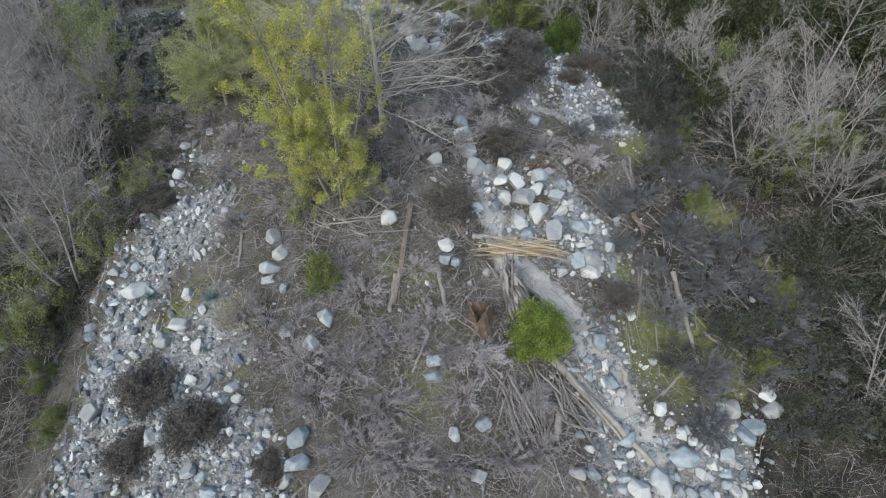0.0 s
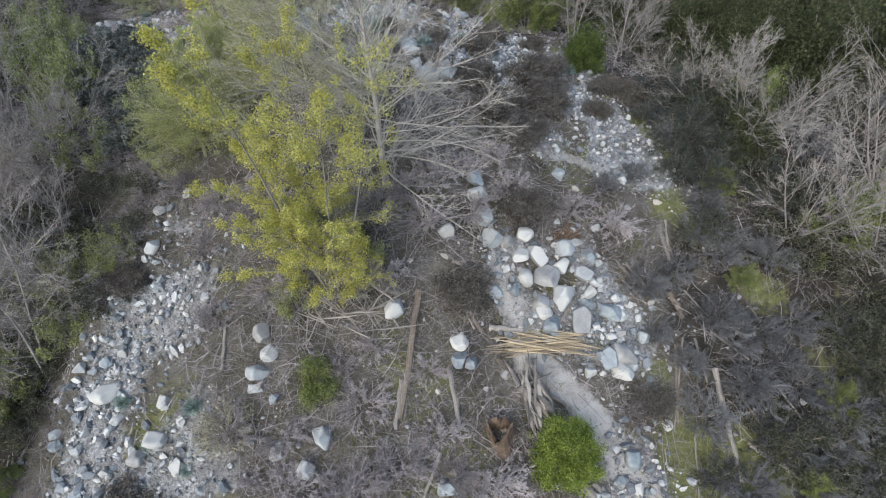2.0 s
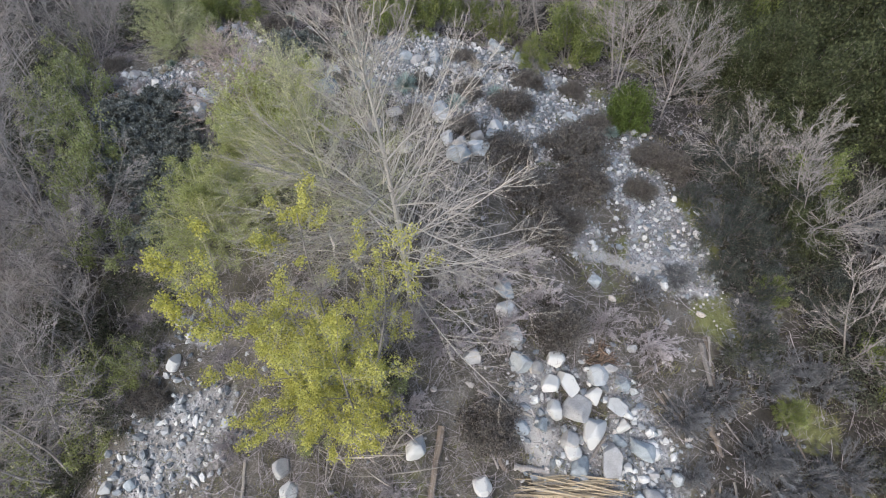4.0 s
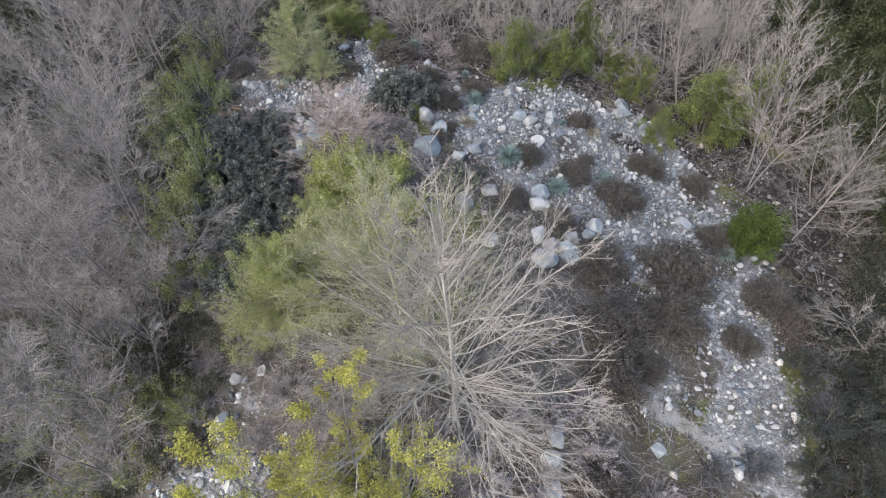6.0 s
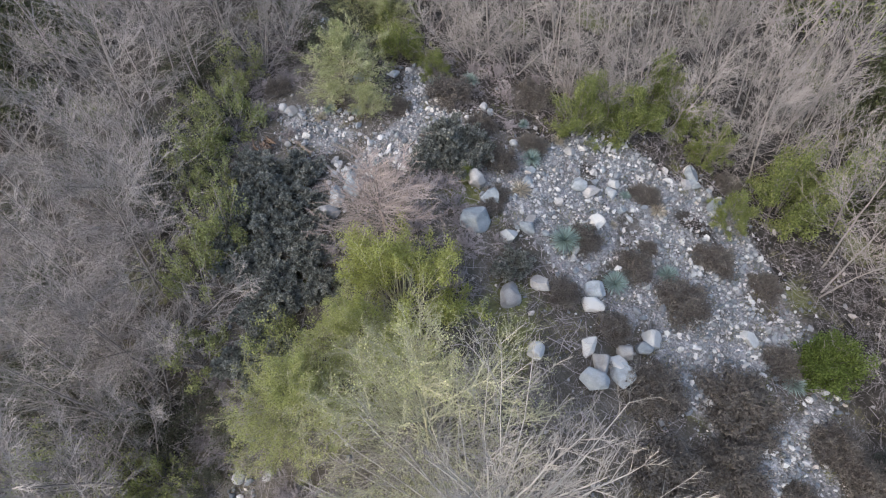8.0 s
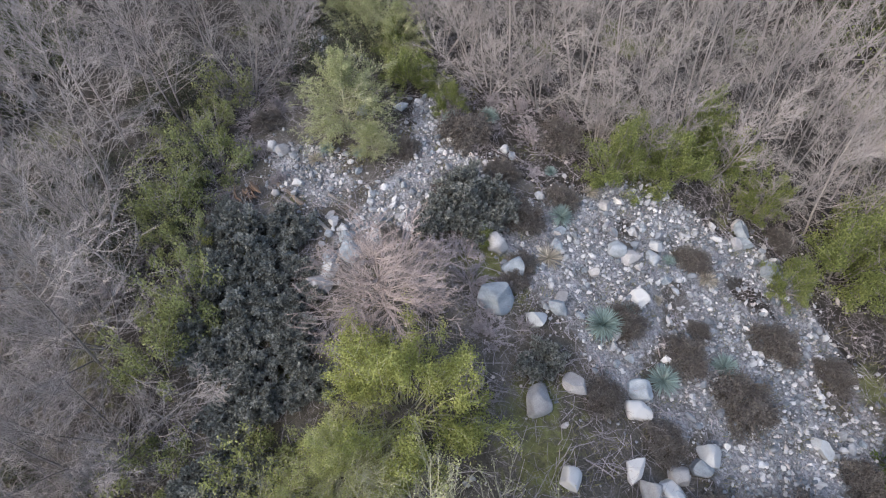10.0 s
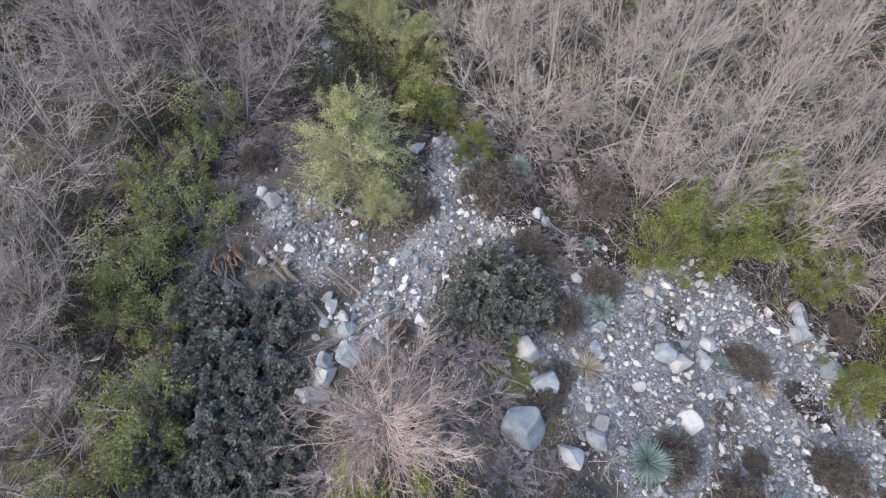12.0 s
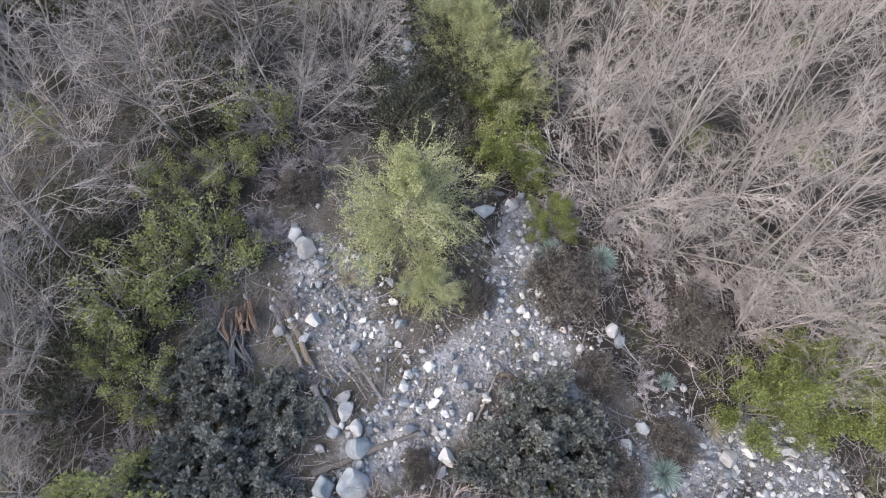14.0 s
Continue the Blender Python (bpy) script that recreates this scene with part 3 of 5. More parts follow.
BOULDERS_E = [(-0.80, 35.91, 0.46), (-0.84, 34.66, 0.37), (-0.49, 35.00, 0.45), (-3.74, 31.40, 0.36), (-5.51, 33.10, 0.31), (-5.92, 32.55, 0.33), (-8.19, 30.58, 0.38), (-8.08, 31.37, 0.27), (-3.80, 29.07, 0.50), (-5.93, 27.50, 0.33), (-5.93, 27.13, 0.36), (-6.37, 26.40, 0.53), (-3.02, 30.66, 0.29), (-5.36, 29.22, 0.30), (-12.68, 25.22, 0.38), (-12.30, 25.75, 0.47), (-12.52, 24.89, 0.51), (-12.47, 24.36, 0.45), (-11.18, 27.47, 0.29), (-12.72, 26.27, 0.42), (-15.71, 27.52, 0.28), (-16.15, 26.80, 0.25), (-13.46, 26.14, 0.23), (-13.55, 26.57, 0.30), (-13.10, 26.52, 0.26), (-13.83, 26.78, 0.24), (-15.32, 24.04, 0.31), (-12.36, 29.10, 0.22), (-18.09, 28.82, 0.35), (-17.36, 28.77, 0.38)]
BOULDERS_F = [(-17.72, 28.86, 0.28), (-21.47, 36.71, 0.36), (-14.88, 33.13, 0.37), (-14.44, 34.00, 0.27), (-16.25, 32.25, 0.45), (-10.09, 32.77, 0.32), (-9.75, 32.81, 0.25), (-4.62, 25.15, 0.62), (-2.82, 25.54, 0.57), (-2.49, 23.90, 0.57), (-0.82, 24.94, 0.57), (-1.98, 23.54, 0.66), (-3.99, 22.84, 0.63), (-1.43, 24.06, 0.46), (2.63, 27.81, 0.42), (-5.44, 24.24, 0.75), (-0.37, 17.55, 0.71), (-0.10, 16.19, 0.75), (-0.67, 25.39, 0.72), (-1.36, 24.43, 0.49), (-1.32, 23.56, 0.71), (-0.62, 35.51, 0.72), (-4.97, 30.78, 0.63), (0.83, 19.72, 0.31), (-10.08, 14.76, 0.42), (2.55, 18.25, 0.42), (1.10, 15.57, 0.60), (-10.17, 15.95, 0.30), (-9.42, 16.40, 0.30), (-2.83, 12.87, 0.62)]
BOULDERS_G = [(-4.52, 9.78, 0.70), (-0.32, 6.03, 0.38), (-0.11, 7.22, 0.40), (-0.87, 6.98, 0.34), (3.60, 9.68, 0.45), (-11.43, 7.89, 0.53), (-1.46, 8.37, 0.41), (-1.37, 8.76, 0.38), (-0.35, 16.92, 0.71), (-1.35, 15.30, 0.62), (-2.00, 22.97, 0.84), (-2.92, 26.04, 0.50), (-5.27, 5.89, 0.32), (2.34, 6.26, 0.31), (2.81, 6.32, 0.33), (5.74, 6.43, 0.31), (5.85, 5.95, 0.34), (3.96, 8.32, 0.30), (3.09, 9.19, 0.27), (2.62, 8.23, 0.22)]
BOULDERS = BOULDERS_A + BOULDERS_B + BOULDERS_C + BOULDERS_D + BOULDERS_E + BOULDERS_F + BOULDERS_G
YUCCAS = [(-4.54, 27.41, 1.18), (-2.38, 26.84, 1.02), (-7.10, 30.85, 0.90), (-0.67, 28.53, 0.92), (-3.96, 28.39, 0.65), (-3.12, 31.73, 0.56), (-16.03, 29.57, 0.61), (-8.21, 32.86, 0.52), (-11.50, 34.41, 0.89), (-12.67, 33.44, 0.92), (-14.70, 29.80, 0.57), (4.29, 26.74, 0.85), (-8.08, 10.47, 0.58), (-10.11, 10.70, 0.53), (-9.21, 9.73, 0.40), (-8.00, 9.12, 0.39), (-5.70, 6.40, 0.36)]
DRY_YUCCAS = [(-6.83, 28.80, 1.04), (-1.69, 31.88, 0.90), (-6.58, 32.83, 0.69), (-3.16, 29.66, 0.45), (-16.07, 28.93, 0.70)]
BROWN_SHRUBS_A = [(-9.57, 8.24, 1.54), (-7.85, 7.12, 1.54), (-9.71, 6.70, 1.31), (-10.65, 13.86, 1.07), (-5.69, 6.18, 0.89), (2.41, 24.58, 2.34), (1.12, 16.61, 1.54), (1.04, 19.65, 1.49), (6.38, 24.48, 1.45), (-0.79, 13.66, 1.52), (4.29, 11.01, 1.08), (-3.93, 27.93, 1.20), (-1.97, 28.02, 1.31), (-3.85, 25.28, 1.00), (-1.98, 25.01, 1.08), (-0.04, 27.49, 1.71), (-0.32, 23.60, 1.68), (0.57, 21.49, 1.91), (2.47, 22.53, 1.80), (0.81, 30.52, 1.42), (3.14, 30.82, 1.18), (5.65, 25.03, 1.36), (3.80, 27.21, 1.26), (-7.45, 27.99, 0.91), (1.89, 20.56, 1.00), (4.79, 22.80, 1.08), (-1.65, 29.28, 0.73), (-7.44, 27.31, 0.78), (-2.33, 32.21, 1.19), (-8.16, 29.79, 1.31)]
BROWN_SHRUBS_B = [(-7.35, 31.55, 1.07), (-9.64, 31.48, 1.15), (-11.81, 32.85, 1.97), (-8.66, 34.77, 1.67), (-11.54, 26.92, 0.71), (-13.33, 30.81, 1.02), (-19.15, 29.84, 1.10), (1.01, 36.50, 1.19)]
BROWN_SHRUBS = BROWN_SHRUBS_A + BROWN_SHRUBS_B
DARK_SCRUB_A = [(-11.93, 21.09, 1.64), (-11.83, 22.38, 1.27), (-12.30, 20.03, 1.48), (-12.60, 23.65, 1.05), (-10.81, 21.68, 1.22), (-13.54, 22.63, 1.79), (-13.31, 21.23, 1.56), (-13.82, 24.15, 1.58), (-15.98, 24.85, 1.70), (-5.79, 25.21, 1.16), (-12.96, 24.59, 0.78), (-14.89, 23.77, 1.93), (-14.58, 25.71, 1.45), (-15.98, 26.27, 1.24), (-12.71, 23.04, 1.28), (-10.06, 28.53, 1.77), (-9.15, 29.51, 1.68), (-10.29, 29.67, 1.70), (-15.48, 22.79, 1.23), (-14.15, 21.54, 1.90), (-11.63, 18.65, 1.72), (-10.71, 19.21, 1.37), (-16.85, 24.07, 1.18), (-16.97, 25.35, 1.07), (-9.20, 28.54, 1.33), (-10.59, 27.97, 1.18), (7.50, 20.79, 2.27), (7.87, 18.51, 1.86), (8.17, 24.22, 1.98), (9.66, 21.93, 2.08)]
DARK_SCRUB = [d for d in DARK_SCRUB_A[:26] if math.hypot(d[0] + 15.6, d[1] - 27.0) > 1.3]
SHADE_SCRUB = DARK_SCRUB_A[26:] + [(7.3, 25.0, 1.5), (8.4, 22.4, 1.9), (8.6, 20.2, 1.8), (9.4, 24.4, 1.9), (7.0, 19.2, 1.2), (10.2, 18.6, 1.7), (6.8, 22.6, 1.2), (7.6, 16.9, 1.2)]
GREEN_BUSHES_A = [(-6.07, 33.96, 2.14), (-4.16, 35.71, 2.63), (-2.33, 38.85, 2.74), (-3.71, 39.12, 2.54), (-13.25, 34.30, 1.51), (-15.44, 35.04, 2.00), (-17.51, 36.84, 2.17), (-5.87, 35.88, 1.91), (-0.27, 37.56, 1.83), (-8.93, 28.17, 0.87), (1.24, 33.81, 1.64), (4.99, 38.99, 3.97), (-14.12, 9.55, 1.02), (-12.82, 7.99, 1.12), (3.62, 36.33, 3.28), (12.63, 34.06, 2.99)]
GREEN_BUSHES_B = [(16.24, 43.15, 4.03), (8.42, 18.6, 1.1), (11.4, 16.2, 1.9), (13.4, 17.2, 2.1), (7.9, 14.7, 0.8), (9.8, 11.3, 1.0), (8.3, 9.2, 0.8), (11.2, 23.4, 2.3)]
GREEN_BUSHES = GREEN_BUSHES_A + GREEN_BUSHES_B
YELLOW_BUSHES_A = [(-21.78, 30.54, 1.74), (-21.74, 27.45, 1.43), (-19.02, 27.00, 1.83), (-18.94, 24.47, 2.02), (-17.28, 23.94, 1.32), (-16.34, 21.26, 1.20), (-14.47, 21.75, 0.90), (-15.01, 20.15, 1.74), (-13.35, 18.15, 1.59), (-12.77, 14.70, 1.57), (-15.07, 13.04, 1.81), (-12.81, 12.91, 1.54), (-11.24, 14.45, 1.06), (-16.12, 35.08, 1.54), (-14.65, 35.23, 1.19), (-21.09, 28.87, 1.44), (-19.72, 25.75, 1.59), (-18.44, 23.51, 1.22), (-10.72, 19.41, 1.68), (-5.25, 14.45, 1.52), (-3.89, 14.13, 1.18), (-15.65, 22.20, 1.81), (-16.74, 13.96, 1.77), (-5.55, 12.86, 0.91), (-18.16, 13.21, 2.00), (-15.49, 10.64, 1.77), (-14.62, 11.86, 1.60)]
YELLOW_BUSHES_B = [(-13.84, 14.47, 1.51), (-11.59, 15.04, 1.14), (-9.79, 18.48, 1.26)]
YELLOW_BUSHES = YELLOW_BUSHES_A + YELLOW_BUSHES_B
BRUSH_A = [(-1.77, 17.26, 1.71), (-0.66, 18.01, 1.42), (0.34, 18.78, 1.45), (-0.57, 16.38, 1.63), (0.80, 17.37, 1.53), (-1.95, 15.78, 1.62), (-11.02, 17.53, 1.49), (-9.55, 16.89, 1.43), (-8.33, 16.22, 1.54), (-10.87, 16.51, 1.29), (-11.45, 18.36, 1.20), (-7.26, 15.76, 1.48), (-10.04, 18.12, 1.32), (-5.44, 13.87, 1.78), (-4.24, 13.69, 1.75), (-6.16, 13.44, 1.55), (-3.37, 13.91, 1.56), (-9.31, 27.43, 1.27), (-8.57, 26.64, 1.24), (-10.08, 28.26, 1.03), (-10.04, 26.98, 1.12), (-9.57, 25.61, 1.19), (-7.90, 25.88, 1.05), (-3.51, 16.04, 1.64), (-2.45, 16.65, 1.65), (-4.62, 15.61, 1.62), (-6.14, 15.91, 1.68), (-5.29, 15.02, 1.59), (-11.24, 16.21, 1.30), (-12.87, 15.35, 1.33)]
BRUSH_B = [(-12.30, 18.08, 1.27), (-11.37, 14.41, 1.47), (-12.90, 13.98, 1.63), (-15.61, 14.10, 1.74), (-14.90, 12.23, 1.83), (-19.14, 26.23, 1.24), (-19.24, 27.18, 1.12), (-19.12, 28.34, 1.16), (-21.40, 27.30, 1.35), (-20.03, 29.89, 1.23), (-17.75, 26.04, 0.75), (-21.70, 28.48, 1.39), (-13.18, 33.99, 1.05), (-11.37, 33.73, 1.39), (-9.60, 34.31, 1.39), (-11.35, 32.25, 0.99), (-13.40, 34.93, 1.47), (-12.04, 35.44, 1.47), (-10.69, 35.69, 1.46), (-8.93, 36.25, 1.47), (-7.48, 37.19, 1.51), (-16.30, 27.39, 0.98), (-18.40, 28.35, 1.05), (-19.57, 30.92, 1.32), (-20.71, 33.27, 1.41), (-21.95, 31.17, 1.55), (-7.34, 25.20, 1.16), (-7.54, 26.76, 0.92), (-6.97, 23.54, 1.24), (-6.69, 25.95, 0.89)]
BRUSH_C = [(-11.22, 23.00, 1.00), (-10.41, 22.55, 1.11), (-14.18, 12.73, 1.75), (-12.19, 16.53, 1.14), (-3.77, 8.67, 1.76), (-2.55, 9.07, 1.80), (-2.79, 7.60, 1.70), (-3.33, 6.53, 1.79), (-4.67, 7.85, 1.56), (-2.17, 6.24, 1.63), (-1.05, 9.11, 1.31), (-0.25, 9.04, 1.80), (1.11, 7.85, 1.43), (0.55, 6.57, 1.66), (-1.54, 9.99, 1.34), (-3.56, 10.52, 1.53), (-4.30, 11.46, 1.05), (-6.75, 9.93, 1.51), (-1.87, 11.46, 1.05), (6.97, 13.63, 1.76), (4.79, 14.46, 1.40), (7.39, 11.70, 1.84), (6.70, 9.17, 1.70), (9.94, 11.14, 1.99), (5.67, 12.27, 1.12), (4.18, 16.58, 1.73), (2.77, 16.96, 1.33), (5.37, 18.95, 1.19), (11.43, 11.20, 2.00), (-8.57, 14.74, 1.07)]
BRUSH_D = [(-7.80, 12.63, 1.14), (-3.33, 11.95, 1.07), (3.73, 10.93, 0.89), (4.25, 18.17, 1.14), (-5.93, 16.88, 1.31), (9.10, 23.45, 2.13), (8.83, 20.37, 1.91), (-7.00, 16.49, 1.35), (-11.06, 15.15, 1.38), (-11.48, 13.86, 1.34), (-14.18, 14.07, 1.78), (6.30, 7.66, 1.46), (10.27, 8.12, 1.82), (4.91, 13.17, 1.15), (9.24, 15.73, 1.68), (1.88, 10.36, 0.69), (-5.51, 9.85, 1.33), (-5.08, 8.69, 1.44), (-6.22, 8.97, 0.97), (-0.61, 7.99, 1.26), (-0.96, 6.35, 1.34), (1.48, 6.79, 0.92), (3.91, 9.92, 0.51), (-10.69, 23.97, 1.01), (-9.20, 24.93, 1.02), (-16.24, 22.60, 1.51), (-18.60, 21.71, 1.73), (-18.77, 23.27, 1.50), (-8.83, 32.20, 1.02)]
BRUSH = BRUSH_A + BRUSH_B + BRUSH_C + BRUSH_D
TANGLED_A = [(6.98, 16.58, 1.74), (6.97, 13.63, 1.76), (5.94, 15.08, 1.63), (4.79, 14.46, 1.40), (5.85, 10.81, 1.78), (7.39, 11.70, 1.84), (7.91, 10.32, 1.94), (6.70, 9.17, 1.70), (8.45, 9.32, 1.71), (9.94, 11.14, 1.99), (5.89, 9.46, 1.37), (5.67, 12.27, 1.12), (9.29, 13.57, 1.76), (5.37, 18.95, 1.19), (11.25, 12.95, 1.93), (11.43, 11.20, 2.00), (7.63, 21.34, 1.99), (9.10, 23.45, 2.13), (7.51, 23.05, 1.54), (8.83, 20.37, 1.91), (7.52, 17.72, 1.59), (6.30, 7.66, 1.46), (8.83, 7.80, 1.64), (10.27, 8.12, 1.82), (10.42, 9.55, 1.89), (4.91, 13.17, 1.15), (7.54, 15.61, 1.47), (9.24, 15.73, 1.68), (8.03, 13.26, 1.74), (-13.51, 16.23, 1.88)]
TANGLED_B = [(-12.66, 17.24, 1.58), (-10.93, 16.87, 1.36), (-11.64, 15.33, 1.61), (-12.52, 14.11, 1.77), (-14.50, 14.42, 1.87), (-13.81, 12.71, 1.96), (-11.62, 13.64, 1.62), (-10.77, 15.34, 1.32), (-10.97, 18.12, 1.23), (-17.90, 15.09, 2.07), (-16.21, 13.54, 1.94), (-15.04, 15.86, 1.78), (-14.07, 11.30, 1.93), (9.71, 7.86, 1.65), (10.77, 7.58, 1.80), (8.82, 6.38, 1.56), (9.97, 6.43, 1.73), (11.30, 7.27, 1.62), (8.65, 7.78, 1.30), (12.36, 9.68, 1.75), (11.13, 10.50, 1.78), (12.63, 11.10, 1.83), (9.28, 7.23, 2.09), (11.12, 9.45, 1.90), (10.72, 6.71, 2.06), (9.16, 8.74, 1.52), (12.95, 11.82, 2.06), (10.17, 7.84, 1.64), (8.48, 6.77, 1.43), (11.54, 8.18, 1.84)]
TANGLED_C = [(10.26, 10.07, 1.75), (9.30, 10.34, 1.76), (8.92, 11.82, 1.67), (11.26, 11.60, 1.85), (8.56, 12.51, 1.51), (7.36, 12.89, 1.35), (10.76, 13.28, 1.75), (12.95, 13.67, 1.77), (6.54, 8.58, 1.00), (8.12, 16.16, 1.71), (10.06, 17.93, 1.82), (7.54, 17.85, 1.58), (12.67, 20.95, 2.24), (16.58, 24.66, 2.81), (15.75, 19.83, 2.40), (15.16, 16.06, 2.35)]
TANGLED_ALL = [t for n, t in enumerate(TANGLED_A + TANGLED_B + TANGLED_C) if t[0] < 4 or t[0] > 8.3 or t[1] < 10 or n % 3 == 0]
TANGLED = [t for n, t in enumerate(TANGLED_ALL) if t[0] < 4 or n % 2 == 0]
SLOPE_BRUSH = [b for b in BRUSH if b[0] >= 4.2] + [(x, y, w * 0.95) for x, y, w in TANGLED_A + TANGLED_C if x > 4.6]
EVERGREENS = [(8.4, 47.0, 5.0), (7.9, 40.4, 3.6), (11.2, 33.6, 3.6), (10.4, 36.4, 4.0), (9.6, 43.0, 5.2), (13.6, 43.6, 5.4), (9.9, 20.7, 2.2), (10.4, 22.4, 2.4), (12.6, 27.0, 3.6), (15.2, 26.2, 4.2), (13.4, 31.2, 4.4), (17.6, 30.4, 4.8), (16.2, 35.6, 5.2), (19.4, 41.0, 5.6), (12.2, 36.4, 4.6), (18.8, 25.8, 4.6), (20.6, 33.4, 5.2), (10.6, 40.2, 4.8), (12.68, 40.78, 4.22), (11.64, 31.70, 3.06), (11.79, 46.73, 5.56), (15.07, 51.87, 6.75), (17.23, 47.12, 6.15), (13.55, 32.64, 3.89), (10.49, 51.79, 6.14), (13.10, 28.45, 3.81), (21.98, 39.32, 5.49), (24.37, 33.15, 5.37), (20.28, 24.45, 4.15), (5.54, 57.65, 6.52), (2.66, 55.47, 5.58), (-32.78, 29.61, 4.29), (-30.99, 23.97, 4.49), (-34.12, 27.82, 5.06)]
LOGS_A = [(-2.13, 13.46, -2.56, 10.22, 0.19), (-1.15, 14.19, 0.18, 14.04, 0.15), (-4.15, 13.70, -2.67, 13.30, 0.18), (-1.06, 13.55, -0.30, 12.58, 0.17), (2.06, 9.03, 4.59, 6.57, 0.22), (2.41, 9.11, 3.16, 8.28, 0.15), (2.68, 8.37, 3.63, 7.44, 0.17), (0.52, 7.91, 0.95, 6.72, 0.11), (5.72, 16.65, 5.85, 15.46, 0.17), (5.55, 14.31, 5.78, 13.71, 0.18), (6.43, 12.14, 6.52, 9.34, 0.15), (6.97, 10.23, 8.25, 9.42, 0.12), (5.39, 12.72, 4.99, 10.55, 0.09), (-7.46, 12.34, -7.41, 11.33, 0.10), (-0.15, 12.75, 0.81, 12.67, 0.17), (0.08, 11.92, 0.93, 10.89, 0.16), (2.06, 7.66, 1.87, 6.99, 0.21), (-1.29, 11.43, -1.02, 10.06, 0.14)]
LOGS_B = [(2.21, 6.45, 2.61, 5.81, 0.14), (4.05, 9.17, 4.20, 8.54, 0.19), (5.15, 8.38, 6.09, 9.15, 0.10), (4.08, 15.10, 4.90, 14.07, 0.14), (0.14, 10.17, 0.21, 9.49, 0.17), (-2.55, 11.18, -2.69, 9.97, 0.14), (3.54, 15.43, 4.76, 16.20, 0.11), (-1.54, 9.54, -2.03, 8.48, 0.08), (-1.71, 31.71, -0.77, 33.79, 0.11), (-16.74, 27.35, -14.91, 26.76, 0.17), (-16.8, 27.08, -15.1, 26.6, 0.14), (-14.47, 27.58, -13.14, 27.37, 0.10), (-14.46, 27.29, -13.49, 27.29, 0.07), (-14.54, 26.46, -13.42, 26.23, 0.14), (-13.10, 25.22, -12.00, 27.45, 0.14), (-11.58, 29.60, -11.32, 30.01, 0.11), (-11.24, 28.53, -11.61, 29.83, 0.06), (-12.91, 28.88, -12.50, 27.95, 0.06)]
POLES = [(5.89, 16.91, 5.98, 15.45, 0.12), (6.02, 16.91, 5.84, 15.63, 0.09), (4.33, 15.15, 5.15, 13.91, 0.09), (5.63, 14.24, 5.82, 13.52, 0.12), (5.64, 12.91, 4.86, 10.44, 0.05), (6.02, 12.94, 6.12, 11.72, 0.07), (6.1, 11.62, 6.35, 9.44, 0.06), (6.94, 10.28, 7.7, 9.97, 0.07), (6.11, 14.52, 6.6, 13.63, 0.05), (6.34, 10.61, 6.39, 9.4, 0.06), (-1.17, 14.51, 0.36, 14.0, 0.1),
         (2.46, 13.69, 1.67, 12.65, 0.08), (3.14, 14.88, 4.15, 15.51, 0.06), (-1.18, 13.77, -0.57, 12.63, 0.07), (4.27, 11.22, 5.3, 11.49, 0.06), (7.12, 11.3, 7.48, 10.67, 0.06), (5.48, 10.38, 5.25, 8.93, 0.05)]
POLES_FAR = [(6.61, 13.2, 7.54, 12.41, 0.06), (7.9, 14.6, 8.6, 12.9, 0.06), (8.2, 11.9, 8.9, 10.4, 0.05), (7.3, 16.2, 7.9, 14.6, 0.06), (9.4, 13.1, 9.0, 11.6, 0.05), (6.9, 9.2, 8.3, 8.5, 0.05), (7.8, 10.6, 9.6, 10.9, 0.04)]
LOGS = LOGS_A + LOGS_B + POLES + POLES_FAR

# ---- the trees that stand on the hump ----
rng = np.random.default_rng(5)


def spreading_tree(rng, height, sub, twigs, base=0.09, fine=0.0055):
    """One trunk with long level limbs low down, steep scaffold limbs at half height and short ones towards the tip."""
    trunk = grow(rng, arr(0, 0, -0.2), arr(0.02, 0.0, 1), np.array([height]), np.array([base]), 10, 0.025, 0.05, 0.12)
    sets = [shoots(rng, trunk, 30, (0.1, 0.42), (58, 90), (0.40, 0.54), 7, 0.075, 0.012, 0.23, 0.0095, 0.15, even=True),
            shoots(rng, trunk, 24, (0.28, 0.6), (28, 66), (0.46, 0.62), 7, 0.08, 0.015, 0.29, 0.0115, 0.35, narrowing=True, even=True),
            shoots(rng, trunk, 14, (0.55, 0.97), (22, 42), (0.35, 0.5), 7, 0.08, 0.02, 0.45, 0.01, 0.6, even=True)]
    limb = tuple(np.concatenate(a) for a in zip(*sets))
    branch = shoots(rng, limb, sub, (0.12, 1.0), (25, 50), (0.24, 0.5), 5, 0.09, 0.015, 0.55, fine * 1.5, flat=0.4)
    twig = shoots(rng, branch, twigs, (0.1, 1.0), (22, 48), (0.3, 0.65), 2, 0.08, 0.01, 0.7, fine)
    return trunk, limb, branch, twig


white = bare_tree(11, "bare silvery tree with level branches on stony ground", 7.7, M_PALE_BARK, M_PALE_TWIG, spreading_tree, sub=13, twigs=9, fine=0.0042)
white.matrix_basis = stand(-3.25, 16.95, 80, 1.24, 0.95, lean=(0.04, 0.0))

def sparse_side(mesh):
    """Thins the leaves of the bare side and the heart of a crown."""
    v, _ = mesh
    c = v.reshape(-1, 4, 3)
    keep = np.random.default_rng(23).uniform(size=len(c)) < np.clip(0.6 - 0.2 * c[:, 0, 0] + 0.08 * np.abs(c[:, 0, 1]), 0.25, 1.0)
    c = c[keep]
    return c.reshape(-1, 3), np.arange(len(c) * 4).reshape(-1, 4)


